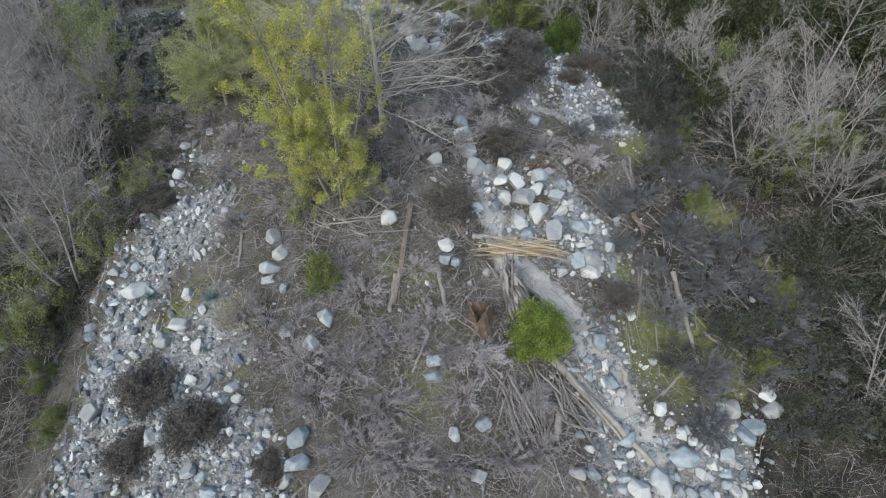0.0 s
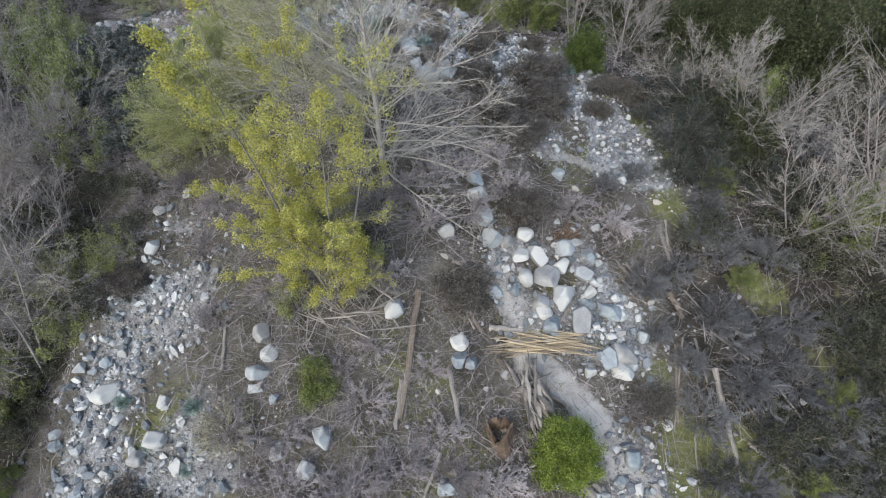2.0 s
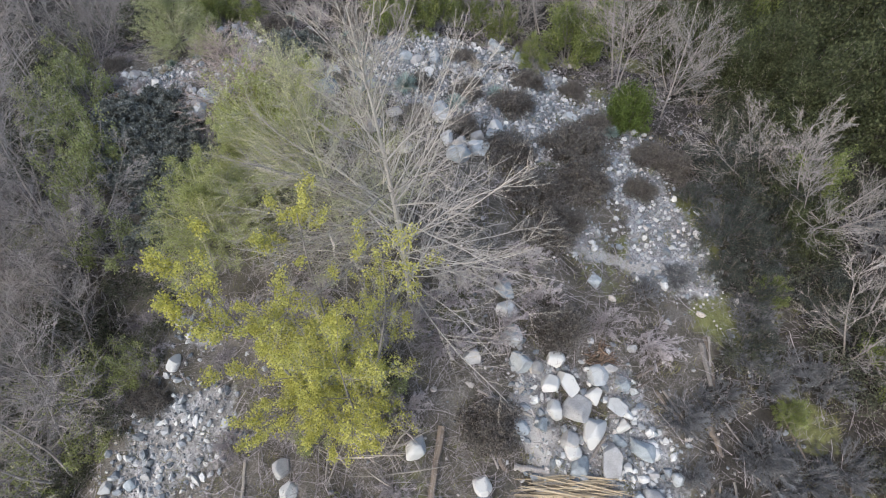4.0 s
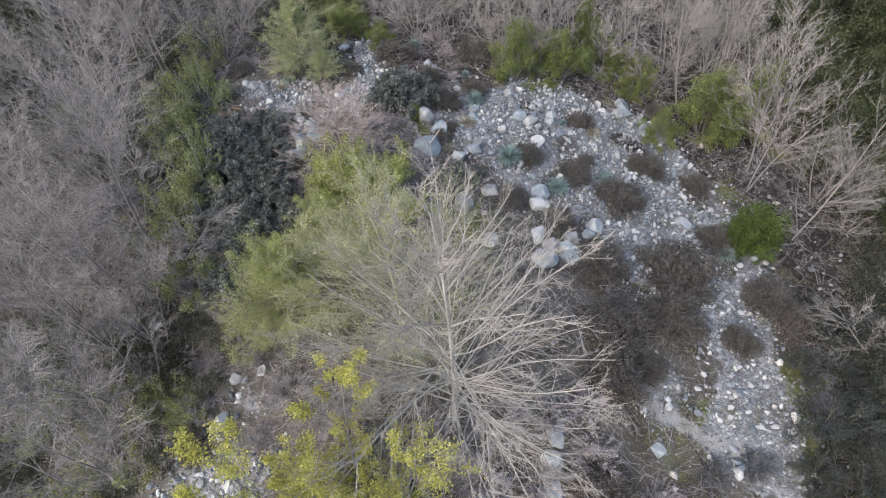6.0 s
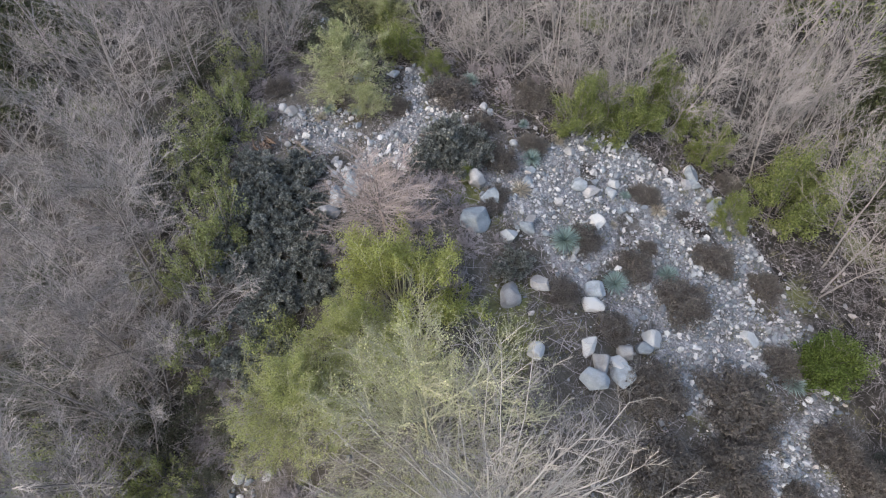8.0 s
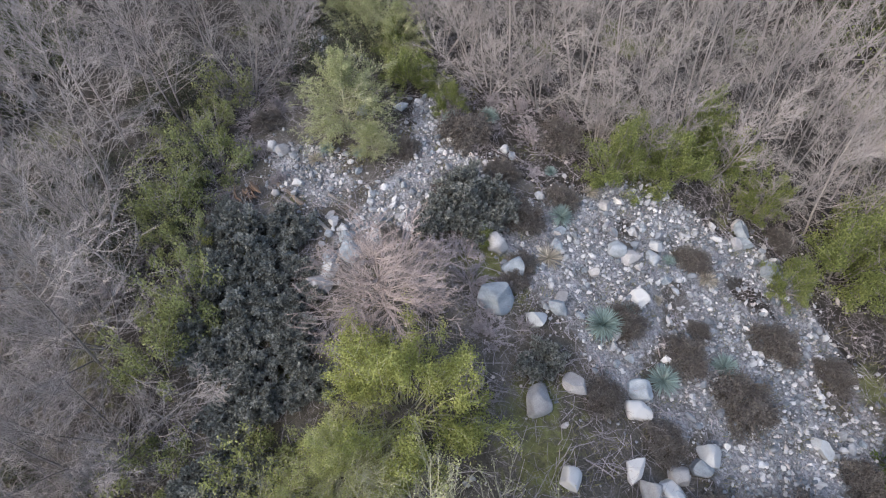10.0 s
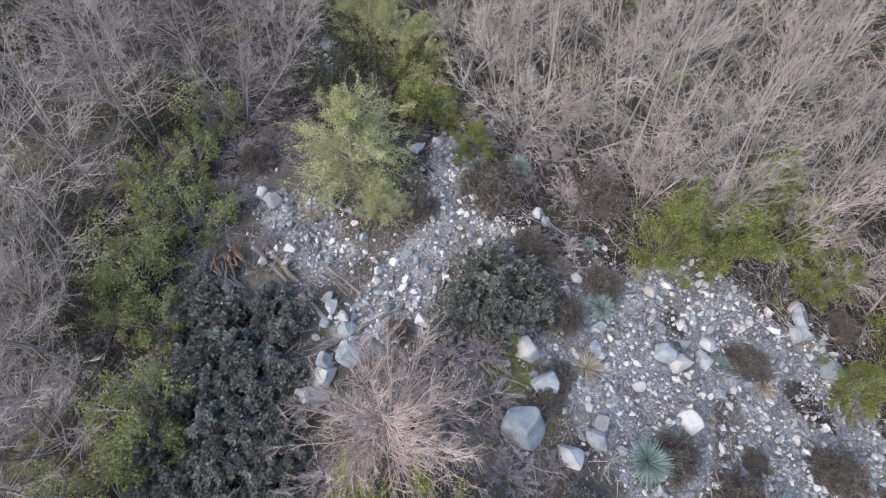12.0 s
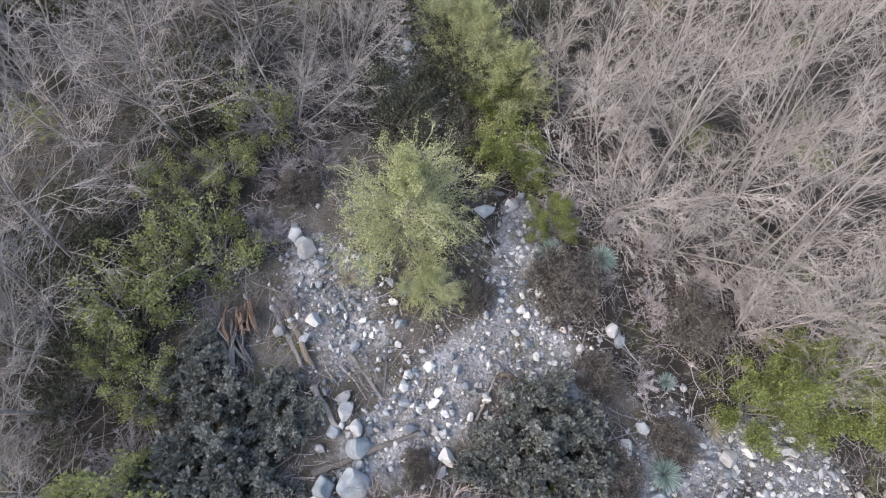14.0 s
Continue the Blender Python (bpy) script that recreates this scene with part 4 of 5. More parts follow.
def leafing_levels(r, height):
    """A few near-upright stems with limbs from low down, branches and fine twigs."""
    a = np.array([0.4, 2.2, 3.5, 5.1, 3.0])
    way = unit(np.stack([np.cos(a) * 0.2, np.sin(a) * 0.2, np.ones(5)], 1))
    foot = np.stack([np.cos(a) * 0.16, np.sin(a) * 0.16, np.full(5, -0.2)], 1)
    stem = grow(r, foot, way, height * np.array([0.95, 1.0, 1.05, 0.9, 0.75]), np.array([0.055, 0.07, 0.06, 0.05, 0.045]), 10, 0.035, 0.02, 0.15)
    limb = shoots(r, stem, 24, (0.06, 0.97), (28, 70), (0.2, 0.33), 6, 0.06, 0.05, 0.38, 0.008, 0.3, narrowing=True, even=True)
    branch = shoots(r, limb, 9, (0.15, 1.0), (24, 50), (0.3, 0.55), 4, 0.08, 0.03, 0.5, 0.006, flat=0.3)
    return stem, limb, branch, shoots(r, branch, 6, (0.1, 1.0), (22, 48), (0.35, 0.75), 2, 0.1, 0.02, 0.7, 0.004)


lv = leafing_levels(np.random.default_rng(21), 7.3)
clumps = np.random.default_rng(24).uniform(size=len(lv[2][0])) < 0.5
yellow_tree = plant("leafing_tree", "tall tree with fresh yellow-green leaves and grey stems", "tree", [
    ("trunk", tubes([lv[0], lv[1]], 5), M_BARK), ("crown", tubes([lv[2], lv[3]], 3), M_OLIVE_TWIG),
    ("foliage", sparse_side(leaf_mesh(np.random.default_rng(22), [(lv[2][0][clumps],), (lv[1][0][::4],)], 88000, 0.05, 0.021, 0.06)), L_YELLOW)])
yellow_tree.matrix_basis = stand(-4.45, 13.35, 0, 0.95, 1.0, lean=(0.04, 0.0))

def budding_tree(seed, label, height, leaves, leaf, sub=15, twigs=9, length=0.033, width=0.013):
    levels = spreading_tree(np.random.default_rng(seed), height, sub, twigs, 0.07, 0.0045)
    trunk, limb, crown = woody(levels)
    v = np.concatenate([trunk[0], limb[0]])
    f = [trunk[1][0], limb[1][0] + len(trunk[0])]
    buds = leaf_mesh(np.random.default_rng(seed + 1), [levels[2], levels[3]], leaves, length, width, 0.04)
    return plant("budding_tree", label, "tree", [("trunk", (v, f), M_OLIVE_TWIG), ("crown", crown, M_OLIVE_TWIG), ("foliage", buds, leaf)], "budding trees")


olive = budding_tree(31, "spreading tree with olive budding twigs and sparse leaves", 6.2, 16000, L_BUD)
olive.matrix_basis = stand(-5.5, 18.7, 40, 1.06)
fuzzy = budding_tree(33, "small soft green tree in new bud beside gravel", 3.9, 52000, L_SOFT, 13, 9)
fuzzy.matrix_basis = stand(-9.2, 17.9, 110, 1.0)
copy_thing(fuzzy, Matrix()).matrix_basis = stand(-8.6, 20.3, 250, 0.8)

red = bare_tree(41, "low spreading leafless shrub of reddish stems", 3.6, M_RED_TWIG, M_RED_TWIG, spreading_tree, sub=11, twigs=8, base=0.045, fine=0.0042)
red.name = "bare_shrub"
tagged(red, "low spreading leafless shrub of reddish stems", "shrub")
red.matrix_basis = stand(-10.25, 24.55, 0, 1.5, 0.7)

bush_a = bush(51, "leafy_bush", "large yellow-green bush in fresh leaf", 2.6, L_YELLOW_GREEN, 26000, 0.06, 0.015, 0.9, M_OLIVE_TWIG, stems=24, upright=1.0)
bush_a.matrix_basis = stand(-8.28, 22.26, 0, 1.44)
willow = budding_tree(52, "pale green willow in new leaf among stones", 4.0, 30000, L_WILLOW, 12, 7, 0.05, 0.017)
willow.name = "willow_tree"
willow.matrix_basis = stand(-16.1, 31.1, 0, 1.05, 0.8)
copy_thing(willow, Matrix()).matrix_basis = stand(-14.2, 30.0, 120, 0.45, 0.8)
for n, (x, y, k) in enumerate([(-19.0, 37.4, 0.75), (-17.2, 37.0, 0.7), (-20.5, 38.1, 0.85)]):
    copy_thing(willow, Matrix()).matrix_basis = stand(x, y, 70 * n + 40, k, 1.0)
round_bush = bush(53, "round_bush", "dense rounded bright green bush beside the trail", 1.45, L_BRIGHT, 20000, 0.062, 0.027, 1.0, stems=40, spread=0.07)
round_bush.matrix_basis = stand(1.64, 9.56, 0, 0.94)
dark_round = bush(56, "round_bush", "dense rounded dark green bush at the edge of gravel", 2.0, L_ROUND, 16000, 0.085, 0.036, 0.75, stems=40, spread=0.08)
dark_round.matrix_basis = stand(5.25, 27.9, 0, 0.9, 1.25)
fern_bush = bush(54, "feathery_bush", "feathery light green bush among dead brush", 1.0, L_GREEN, 5200, 0.13, 0.012, 1.2, stems=20, spread=0.08)
fern_bush.matrix_basis = stand(-4.84, 11.00, 0, 0.94)

straw = bush(55, "dry_grass_bush", "wide clump of straw-coloured dry grass stems", 0.75, L_STRAW, 1600, 0.2, 0.006, 2.0, M_OLIVE_TWIG, 60, 0.06, 1.0, "grass clump", "", 2, 3)
straw.matrix_basis = stand(-7.08, 9.89, 0, 1.18, 0.8)

# ---- bushes, shrubs and scrub ----
greens = [bush(60 + k, "leafy_bush", "mid green bush at the edge of the bare woods", 1.7, L_GREEN, 10500, 0.058, 0.02, 0.9, stems=15) for k in range(3)]
spread_copies(greens[0], GREEN_BUSHES, 1.8, 1, (0.9, 1.5), greens[1:])
yellows = [bush(70 + k, "leafy_bush", "yellow-green bush under bare trees", 1.7, L_OLIVE, 2600, 0.075, 0.026, 0.75, stems=12) for k in range(2)]
spread_copies(yellows[0], YELLOW_BUSHES, 1.5, 2, (1.1, 1.7), yellows[1:])


def rosette_scrub(seed):
    r = np.random.default_rng(seed)
    lv = many_stems(r, 1.15, 26, 1.5, 7, 4, 0, 0.018)
    leaves = leaf_rosettes(r, [lv[1], lv[2]], 10, 0.115, 0.036)
    return plant("evergreen_scrub", "dark grey-green evergreen scrub with clustered leaves", "bush", [("branchwork", tubes(list(lv[:2]), 3), M_BROWN), ("foliage", leaves, L_DARK)], "evergreen scrub")


darks = [rosette_scrub(80 + k) for k in range(3)]
spread_copies(darks[0], DARK_SCRUB, 1.7, 3, (0.8, 1.1), darks[1:])


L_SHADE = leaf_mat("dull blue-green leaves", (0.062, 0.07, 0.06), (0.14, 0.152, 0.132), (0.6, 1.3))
shaded = [bush(96 + k, "evergreen_scrub", "dark blue-green scrub at the edge of the woods", 1.5, L_SHADE, 8000, 0.05, 0.018, 1.1, M_BROWN, 16, group="dark edge scrub") for k in range(2)]
spread_copies(shaded[0], SHADE_SCRUB, 1.8, 16, (0.8, 1.1), shaded[1:])

L_EVERGREEN = leaf_mat("deep green leaves", (0.066, 0.075, 0.036), (0.15, 0.165, 0.085))
evergreens = [bush(85 + k, "evergreen_tree", "dense dark green evergreen tree in the woods", 3.4, L_EVERGREEN, 9000, 0.13, 0.05, 0.75, stems=14, spread=0.14, category="tree", group="evergreen trees") for k in range(2)]
spread_copies(evergreens[0], EVERGREENS, 3.8, 8, (0.9, 1.3), evergreens[1:])


L_SCRUB = leaf_mat("small dull olive leaves", (0.07, 0.074, 0.05), (0.15, 0.156, 0.11), (0.5, 1.5))
tangled = [bush(88 + k, "tangled_scrub", "low dull olive scrub with grey twigs", 1.2, L_SCRUB, 2400, 0.065, 0.024, 1.6, M_BROWN, 14, 0.08, group="tangled scrub", limbs=5) for k in range(3)]
rnd = random.Random(6)
UNDERWOOD = [(x, y, rnd.uniform(1.8, 3.0)) for x, y in [(rnd.uniform(8.5, 17), rnd.uniform(6, 31)) for _ in range(70)] if x > 9.2 + max(0, 14 - y) * 0.3]
UNDERWOOD += [(x, y, rnd.uniform(1.8, 3.0)) for x, y in [(rnd.uniform(-26, -13.2), rnd.uniform(10, 44)) for _ in range(75)] if x < np.interp(y, (9.6, 13.6, 19.7, 23.1, 33.3, 33.3), (-12.8, -13.6, -15.5, -18.4, -21.8, -16.9))]
spread_copies(tangled[0], TANGLED + UNDERWOOD, 1.7, 9, (0.6, 1.0), tangled[1:])


L_BROWN = leaf_mat("tiny dry brown leaves", (0.145, 0.128, 0.114), (0.262, 0.236, 0.212), (0.7, 1.2))


def dry_shrub(seed):
    r = np.random.default_rng(seed)
    stem = dome(r, 90, 0.42, 0.44, 0.006, 0.2)
    side = shoots(r, stem, 8, (0.3, 1.0), (15, 50), (0.22, 0.4), 2, 0.08, 0.06, 0.7, 0.0055)
    leaves = leaf_mesh(r, [side], 9000, 0.045, 0.008, 0.03, upright=0.8, face=0.3)
    return plant("dry_shrub", "low brown dry shrub of fine stems on gravel", "shrub", [("branchwork", tubes([stem, side], 3), M_BROWN), ("foliage", leaves, L_BROWN)], "dry brown shrubs")


def brush_shrub(seed, stems):
    r = np.random.default_rng(seed)
    stem = dome(r, 46, 0.72, 0.6, 0.008, 0.15)
    side = shoots(r, stem, 9, (0.2, 1.0), (15, 50), (0.25, 0.5), 2, 0.05, 0.0, 0.7, 0.0065)
    fine = shoots(r, side, 9, (0.1, 1.0), (18, 55), (0.4, 0.9), 2, 0.1, 0.0, 0.7, 0.005)
    return plant("bare_shrub", "low tangle of grey leafless brush on leaf litter", "shrub", [("branchwork", tubes([stem, side], 3), stems), ("crown", tubes([fine], 3), stems)], "low leafless brush")


dry = [dry_shrub(90 + k) for k in range(3)]
spread_copies(dry[0], BROWN_SHRUBS, 0.68, 4, (0.75, 0.95), dry[1:])
brushes = [brush_shrub(100 + k, M_BRUSH) for k in range(4)]
spread_copies(brushes[0], [b for b in BRUSH if b[0] < 4.2], 1.2, 5, (0.7, 1.0), brushes[1:])
# same brush as above, in stems coloured darker for the shaded slope
slope_brush = [brush_shrub(104 + k, M_SLOPE_SHADE) for k in range(2)]
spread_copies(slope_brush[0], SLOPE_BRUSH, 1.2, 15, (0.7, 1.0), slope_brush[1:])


def yucca(seed, label, material, blades, droop):
    r = np.random.default_rng(seed)
    a, el = r.uniform(0, 2 * np.pi, blades), np.arcsin(r.uniform(droop, 1.0, blades))
    way = np.stack([np.cos(a) * np.cos(el), np.sin(a) * np.cos(el), np.sin(el)], 1)
    side = unit(np.cross(way, np.array([0, 0, 1.0]) + r.normal(0, 0.2, way.shape)))
    ln, wd = (0.5 * r.uniform(0.75, 1.1, blades))[:, None], 0.018
    root = np.tile(np.array([0, 0, 0.2]), (blades, 1))
    mid = root + way * ln * 0.5
    tip = root + way * ln - np.array([0, 0, 0.03])
    v = np.stack([root - side * wd, root + side * wd, mid + side * wd * 0.9, mid - side * wd * 0.9, tip + side * 0.002, tip - side * 0.002], 1)
    k = np.arange(blades)[:, None] * 6
    f = np.concatenate([k + np.array([0, 1, 2, 3]), k + np.array([3, 2, 4, 5])])
    return plant("yucca", label, "yucca", [("rosette", (v.reshape(-1, 3), f), material)], "yuccas")


spread_copies(yucca(110, "blue-green spiky yucca rosette on gravel", L_YUCCA, 300, -0.15), YUCCAS, 0.95, 6, (0.9, 1.1), [yucca(111, "blue-green spiky yucca rosette on gravel", L_YUCCA, 240, -0.1)])
spread_copies(yucca(112, "bleached dry yucca rosette on gravel", L_STRAW, 130, -0.25), DRY_YUCCAS, 0.9, 7, (0.6, 0.9))

# ---- the woods round the hump ----
wood_kinds = [
    bare_tree(120, "leafless grey tree with a slim pale trunk", 7.4, M_GREY_BARK, M_TWIG, slim_tree),
    bare_tree(121, "leafless grey tree with several stems", 6.9, M_GREY_BARK, M_TWIG, forked_tree),
    bare_tree(122, "leafless grey tree with wide-spread limbs", 6.4, M_GREY_BARK, M_TWIG, slim_tree, limbs=34, spread=(34, 86), low=0.08, reach=(0.5, 0.66)),
    bare_tree(123, "slim leafless tree with steep branches", 8.0, M_GREY_BARK, M_TWIG, slim_tree, limbs=30, spread=(22, 58), base=0.045, low=0.08, reach=(0.36, 0.5)),
    bare_tree(124, "leafless grey tree with two main stems", 7.2, M_GREY_BARK, M_TWIG, forked_tree, stems=2, limbs=20, tilt=0.3, base=0.048),
    bare_tree(125, "low wide leafless tree with many fine grey limbs", 4.8, M_GREY_BARK, M_TWIG, forked_tree, stems=6, limbs=17, tilt=0.85, base=0.034),
]
LEFT_EDGE = [(-12.86, 1.39), (-12.44, 7.71), (-13.20, 10.62), (-13.01, 13.68), (-14.56, 19.72), (-17.56, 23.46), (-19.44, 28.72), (-20.94, 33.41), (-17.36, 32.16), (-24.19, 54.70)]
RIGHT_EDGE = [(-15.51, 38.21), (-16.26, 32.68), (-19.77, 37.09), (-14.06, 35.78), (-9.99, 36.10), (-4.96, 37.24), (0.54, 38.00), (4.43, 34.80), (7.37, 28.57), (8.02, 22.18), (8.31, 17.96), (8.65, 14.51), (10.32, 9.92), (12.90, 1.35)]
WOODS = [(LEFT_EDGE, LEFT_EDGE + [(-64, 56), (-64, 2)]), (RIGHT_EDGE, RIGHT_EDGE + [(50, 2), (50, 76), (-20, 76)])]
LEFT_TREES = [(-22.2, 34.4, 5), (-23.9, 36.8, 5), (-21.4, 31.4, 5), (-17.6, 20.2, 5), (-20.9, 21.6, 5), (-21.6, 24.3, 2), (-14.4, 16.4, 5), (-13.7, 14.7, 5), (-14.9, 18.4, 5), (-14.0, 14.3, 2), (-16.6, 15.9, 0), (-17.2, 17.4, 2), (-18.5, 18.3, 0), (-20.7, 18.5, 4), (-18.5, 22.0, 2), (-21.4, 19.8, 0), (-22.9, 23.0, 2), (-20.0, 22.8, 1), (-25.2, 26.7, 0), (-27.6, 27.7, 2), (-25.9, 31.0, 1), (-24.9, 29.0, 2), (-23.3, 26.4, 0), (-23.6, 31.6, 2), (-27.0, 29.6, 0), (-25.6, 33.4, 2), (-22.9, 28.8, 4), (-28.6, 31.9, 2), (-26.8, 25.2, 2), (-24.2, 21.6, 0), (-15.2, 17.2, 2), (-15.0, 15.6, 0), (-16.4, 19.4, 2), (-15.6, 12.8, 2), (-13.9, 12.2, 1)]
RIGHT_TREES = [(10.4, 16.7, 5), (12.7, 15.2, 5), (14.5, 18.8, 5), (8.6, 32.6, 5), (9.8, 23.6, 5), (10.6, 21.4, 5), (2.2, 38.1, 3), (-4.2, 39.8, 3), (-3.4, 41.5, 0), (-1.5, 42.1, 3), (-11.7, 37.3, 3), (-10.3, 38.4, 3), (-8.2, 37.2, 0), (-7.1, 38.3, 3), (-3.9, 39.5, 0), (-0.7, 42.5, 0),
               (3.8, 39.4, 1), (-9.1, 38.9, 4), (-6.1, 37.1, 2), (-13.1, 38.8, 3), (-14.2, 38.2, 1), (-4.6, 37.6, 0),
               (-12.4, 36.5, 5), (-10.2, 36.8, 5), (-7.3, 36.0, 5), (-5.2, 36.3, 5), (-2.4, 38.2, 5), (0.4, 39.0, 5), (-17.2, 39.8, 5), (-15.6, 38.4, 5)]
KEY_TREES = LEFT_TREES + RIGHT_TREES
STREAM = [(-15.5, 32.0), (-18.3, 34.3), (-20.4, 36.1), (-22.1, 37.6), (-24.5, 40.5)]


def plant_woods():
    """Bare trees, close along the edge of the hump and wider apart behind; returns where the far woods begin."""
    rnd = random.Random(9)
    spots, far = [(x, y) for x, y, _ in KEY_TREES], []
    for (edge, area), want in zip(WOODS, (95, 105)):
        made = 0
        for _ in range(9000):
            x, y = rnd.uniform(-52, 42), rnd.uniform(3, 70)
            if not inside(area, np.float64(x), np.float64(y)):
                continue
            if near_line(STREAM, np.float64(x), np.float64(y)) < 1.8:
                continue
            deep = float(near_line(edge, np.float64(x), np.float64(y)))
            near = [math.hypot(x - a, y - b) for a, b in spots + far]
            if any(math.hypot(x - a, y - b) < (3.4 if x > 8 else 2.2) for a, b, _ in EVERGREENS):
                continue
            if (x > 9 and y > 24) or (x > 6.5 and y > 30) or (5 < x < 13 and 12 < y < 28):
                continue
            if x < -12 and (deep < 1.5 or any(math.hypot(x - a, y - b) < 1.6 + 0.4 * w for a, b, w in YELLOW_BUSHES)):
                continue
            if x > 2 and any(math.hypot(x - a, y - b) < 1.9 for a, b, _ in GREEN_BUSHES):
                continue
            if deep < 11 and made < want and min(near) > 1.5 + 0.1 * deep + (1.1 if x > 5 and y < 30 else 0.0):
                spots.append((x, y))
                made += 1
            elif deep >= 11 and len(far) < 500 and min(near) > 1.7:
                far.append((x, y))
    used = set()
    for n, (x, y) in enumerate(spots):
        pick = KEY_TREES[n][2] if n < len(KEY_TREES) else (n * 7 + n // 4) % 5
        m = stand(x, y, rnd.uniform(0, 360), rnd.uniform(0.88, 1.12), rnd.uniform(0.88, 1.06), lean=(rnd.gauss(-0.17 if y > 33 and x > -15 else 0.0, 0.05), rnd.gauss(0, 0.05)))
        made = copy_thing(wood_kinds[pick], Matrix()) if pick in used else wood_kinds[pick]
        made.matrix_basis = m
        used.add(pick)
    return np.array(far)


def far_woods(spots):
    """The distant woods: many slim stems with fans of branches, in one mesh, and pale green crowns among them."""
    r = np.random.default_rng(15)
    n = len(spots)
    foot = np.c_[spots, ground_z(spots[:, 0], spots[:, 1]) - 0.2]
    way = unit(np.c_[r.normal(0, 0.1, (n, 2)), np.ones(n)])
    stem = grow(r, foot, way, r.uniform(4.5, 7.0, n), np.full(n, 0.09), 4, 0.05, 0.03, 0.2)
    limb = shoots(r, stem, 16, (0.15, 1.0), (30, 70), (0.3, 0.55), 3, 0.1, 0.06, 0.4, 0.016)
    twig = shoots(r, limb, 7, (0.15, 1.0), (20, 55), (0.4, 0.8), 2, 0.1, 0.05, 0.7, 0.009)
    ob = piece("far_woods", mesh_of("far_woods", *tubes([stem, limb, twig], 3)), M_TWIG)
    tagged(ob, "distant leafless grey woods on the slopes", "woods", kind="stuff")
    green = r.uniform(size=n) < 0.3
    part_of = np.repeat(green, 16)
    leaves = leaf_mesh(r, [(limb[0][part_of], limb[1][part_of])], 30000, 0.16, 0.07, 0.25)
    ob = piece("far_foliage", mesh_of("far_foliage", *leaves), L_GREEN)
    tagged(ob, "green crowns among the distant woods", "woods", kind="stuff")


far_woods(plant_woods())

# ---- driftwood ----
def log_mesh(seed, sides=8):
    r = np.random.default_rng(seed)
    P = np.stack([np.linspace(0, 1, 9), r.normal(0, 0.005, 9), r.normal(0, 0.004, 9)], 1)[None]
    R = (0.5 * np.linspace(1, 0.7, 9) * r.uniform(0.85, 1.1, 9))[None]
    P = P * np.array([1, 1, 1])
    v, f = tubes([(P, R * 0.06)], sides)
    return v, f


def lay_logs():
    meshes = [mesh_of("log", *log_mesh(130 + k)) for k in range(4)]
    for n, (ax, ay, bx, by, w) in enumerate(LOGS):
        a, b = Vector((ax, ay, z_at(ax, ay))), Vector((bx, by, z_at(bx, by)))
        d = b - a
        m = Matrix.Translation(a + Vector((0, 0, w * 0.35))) @ d.to_track_quat("X", "Z").to_matrix().to_4x4()
        ob = piece("driftwood_log", meshes[n % 4], (M_OLD_WOOD, M_PALE_WOOD, M_WOOD)[n % 3])
        k = w / 0.052
        ob.matrix_basis = m @ Matrix.Diagonal((d.length, k, k * 0.9, 1))
        tagged(ob, "weathered grey driftwood log lying on the ground", "log", "driftwood logs")


lay_logs()


# ---- stones ----
def rock_shape(seed, level):
    bm = bmesh.new()
    bmesh.ops.create_icosphere(bm, subdivisions=level, radius=0.5)
    rnd = random.Random(seed)
    cuts = [(Vector((rnd.gauss(0, 1), rnd.gauss(0, 1), rnd.gauss(0, 1))).normalized(), rnd.uniform(0.22, 0.38)) for _ in range(12)]
    off = Vector((rnd.uniform(0, 99), 0, 0))
    for v in bm.verts:
        for way, far in cuts:
            over = v.co.dot(way) - far
            if over > 0:
                v.co -= way * over
        v.co *= 1 + 0.10 * noise.noise(v.co * 3 + off) + (0.05 * noise.noise(v.co * 7 + off) + 0.03 * noise.noise(v.co * 15 + off) if level > 2 else 0)
    for _ in range(max(0, level - 2)):
        bmesh.ops.smooth_vert(bm, verts=bm.verts, factor=0.5, use_axis_x=True, use_axis_y=True, use_axis_z=True)
    verts = np.array([v.co for v in bm.verts])
    faces = np.array([[v.index for v in f.verts] for f in bm.faces])
    bm.free()
    return verts, faces


def set_boulders():
    shapes = [mesh_of("boulder", *rock_shape(140 + k, 4), smooth=True) for k in range(7)]
    rnd = random.Random(4)
    for n, (x, y, w) in enumerate(BOULDERS):
        ob = piece("boulder", shapes[n % 7], M_ROCK_FLAT if n % 4 == 1 else M_ROCK)
        s = w * (1.6 if w < 0.55 else 1.3) * (1.15 if y > 20 else 1.0)
        ob.matrix_basis = Matrix.LocRotScale((x, y, z_at(x, y) + 0.16 * s), Euler((rnd.gauss(0, 0.25), rnd.gauss(0, 0.25), rnd.uniform(0, 6.3))), (s * rnd.uniform(0.95, 1.25), s * rnd.uniform(0.8, 1.0), s * rnd.uniform(0.6, 0.8)))
        tagged(ob, "pale grey granite boulder" if w < 0.75 else "large pale grey granite boulder", "boulder", "boulders")


set_boulders()


def scatter(rng, count, keep):
    out = []
    while sum(len(o) for o in out) < count:
        q = np.stack([rng.uniform(-23, 12, 4000), rng.uniform(2, 40, 4000)], 1)
        out.append(q[keep(q[:, 0] + rng.normal(0, 0.45, 4000), q[:, 1] + rng.normal(0, 0.45, 4000))])
    return np.concatenate(out)[:count]


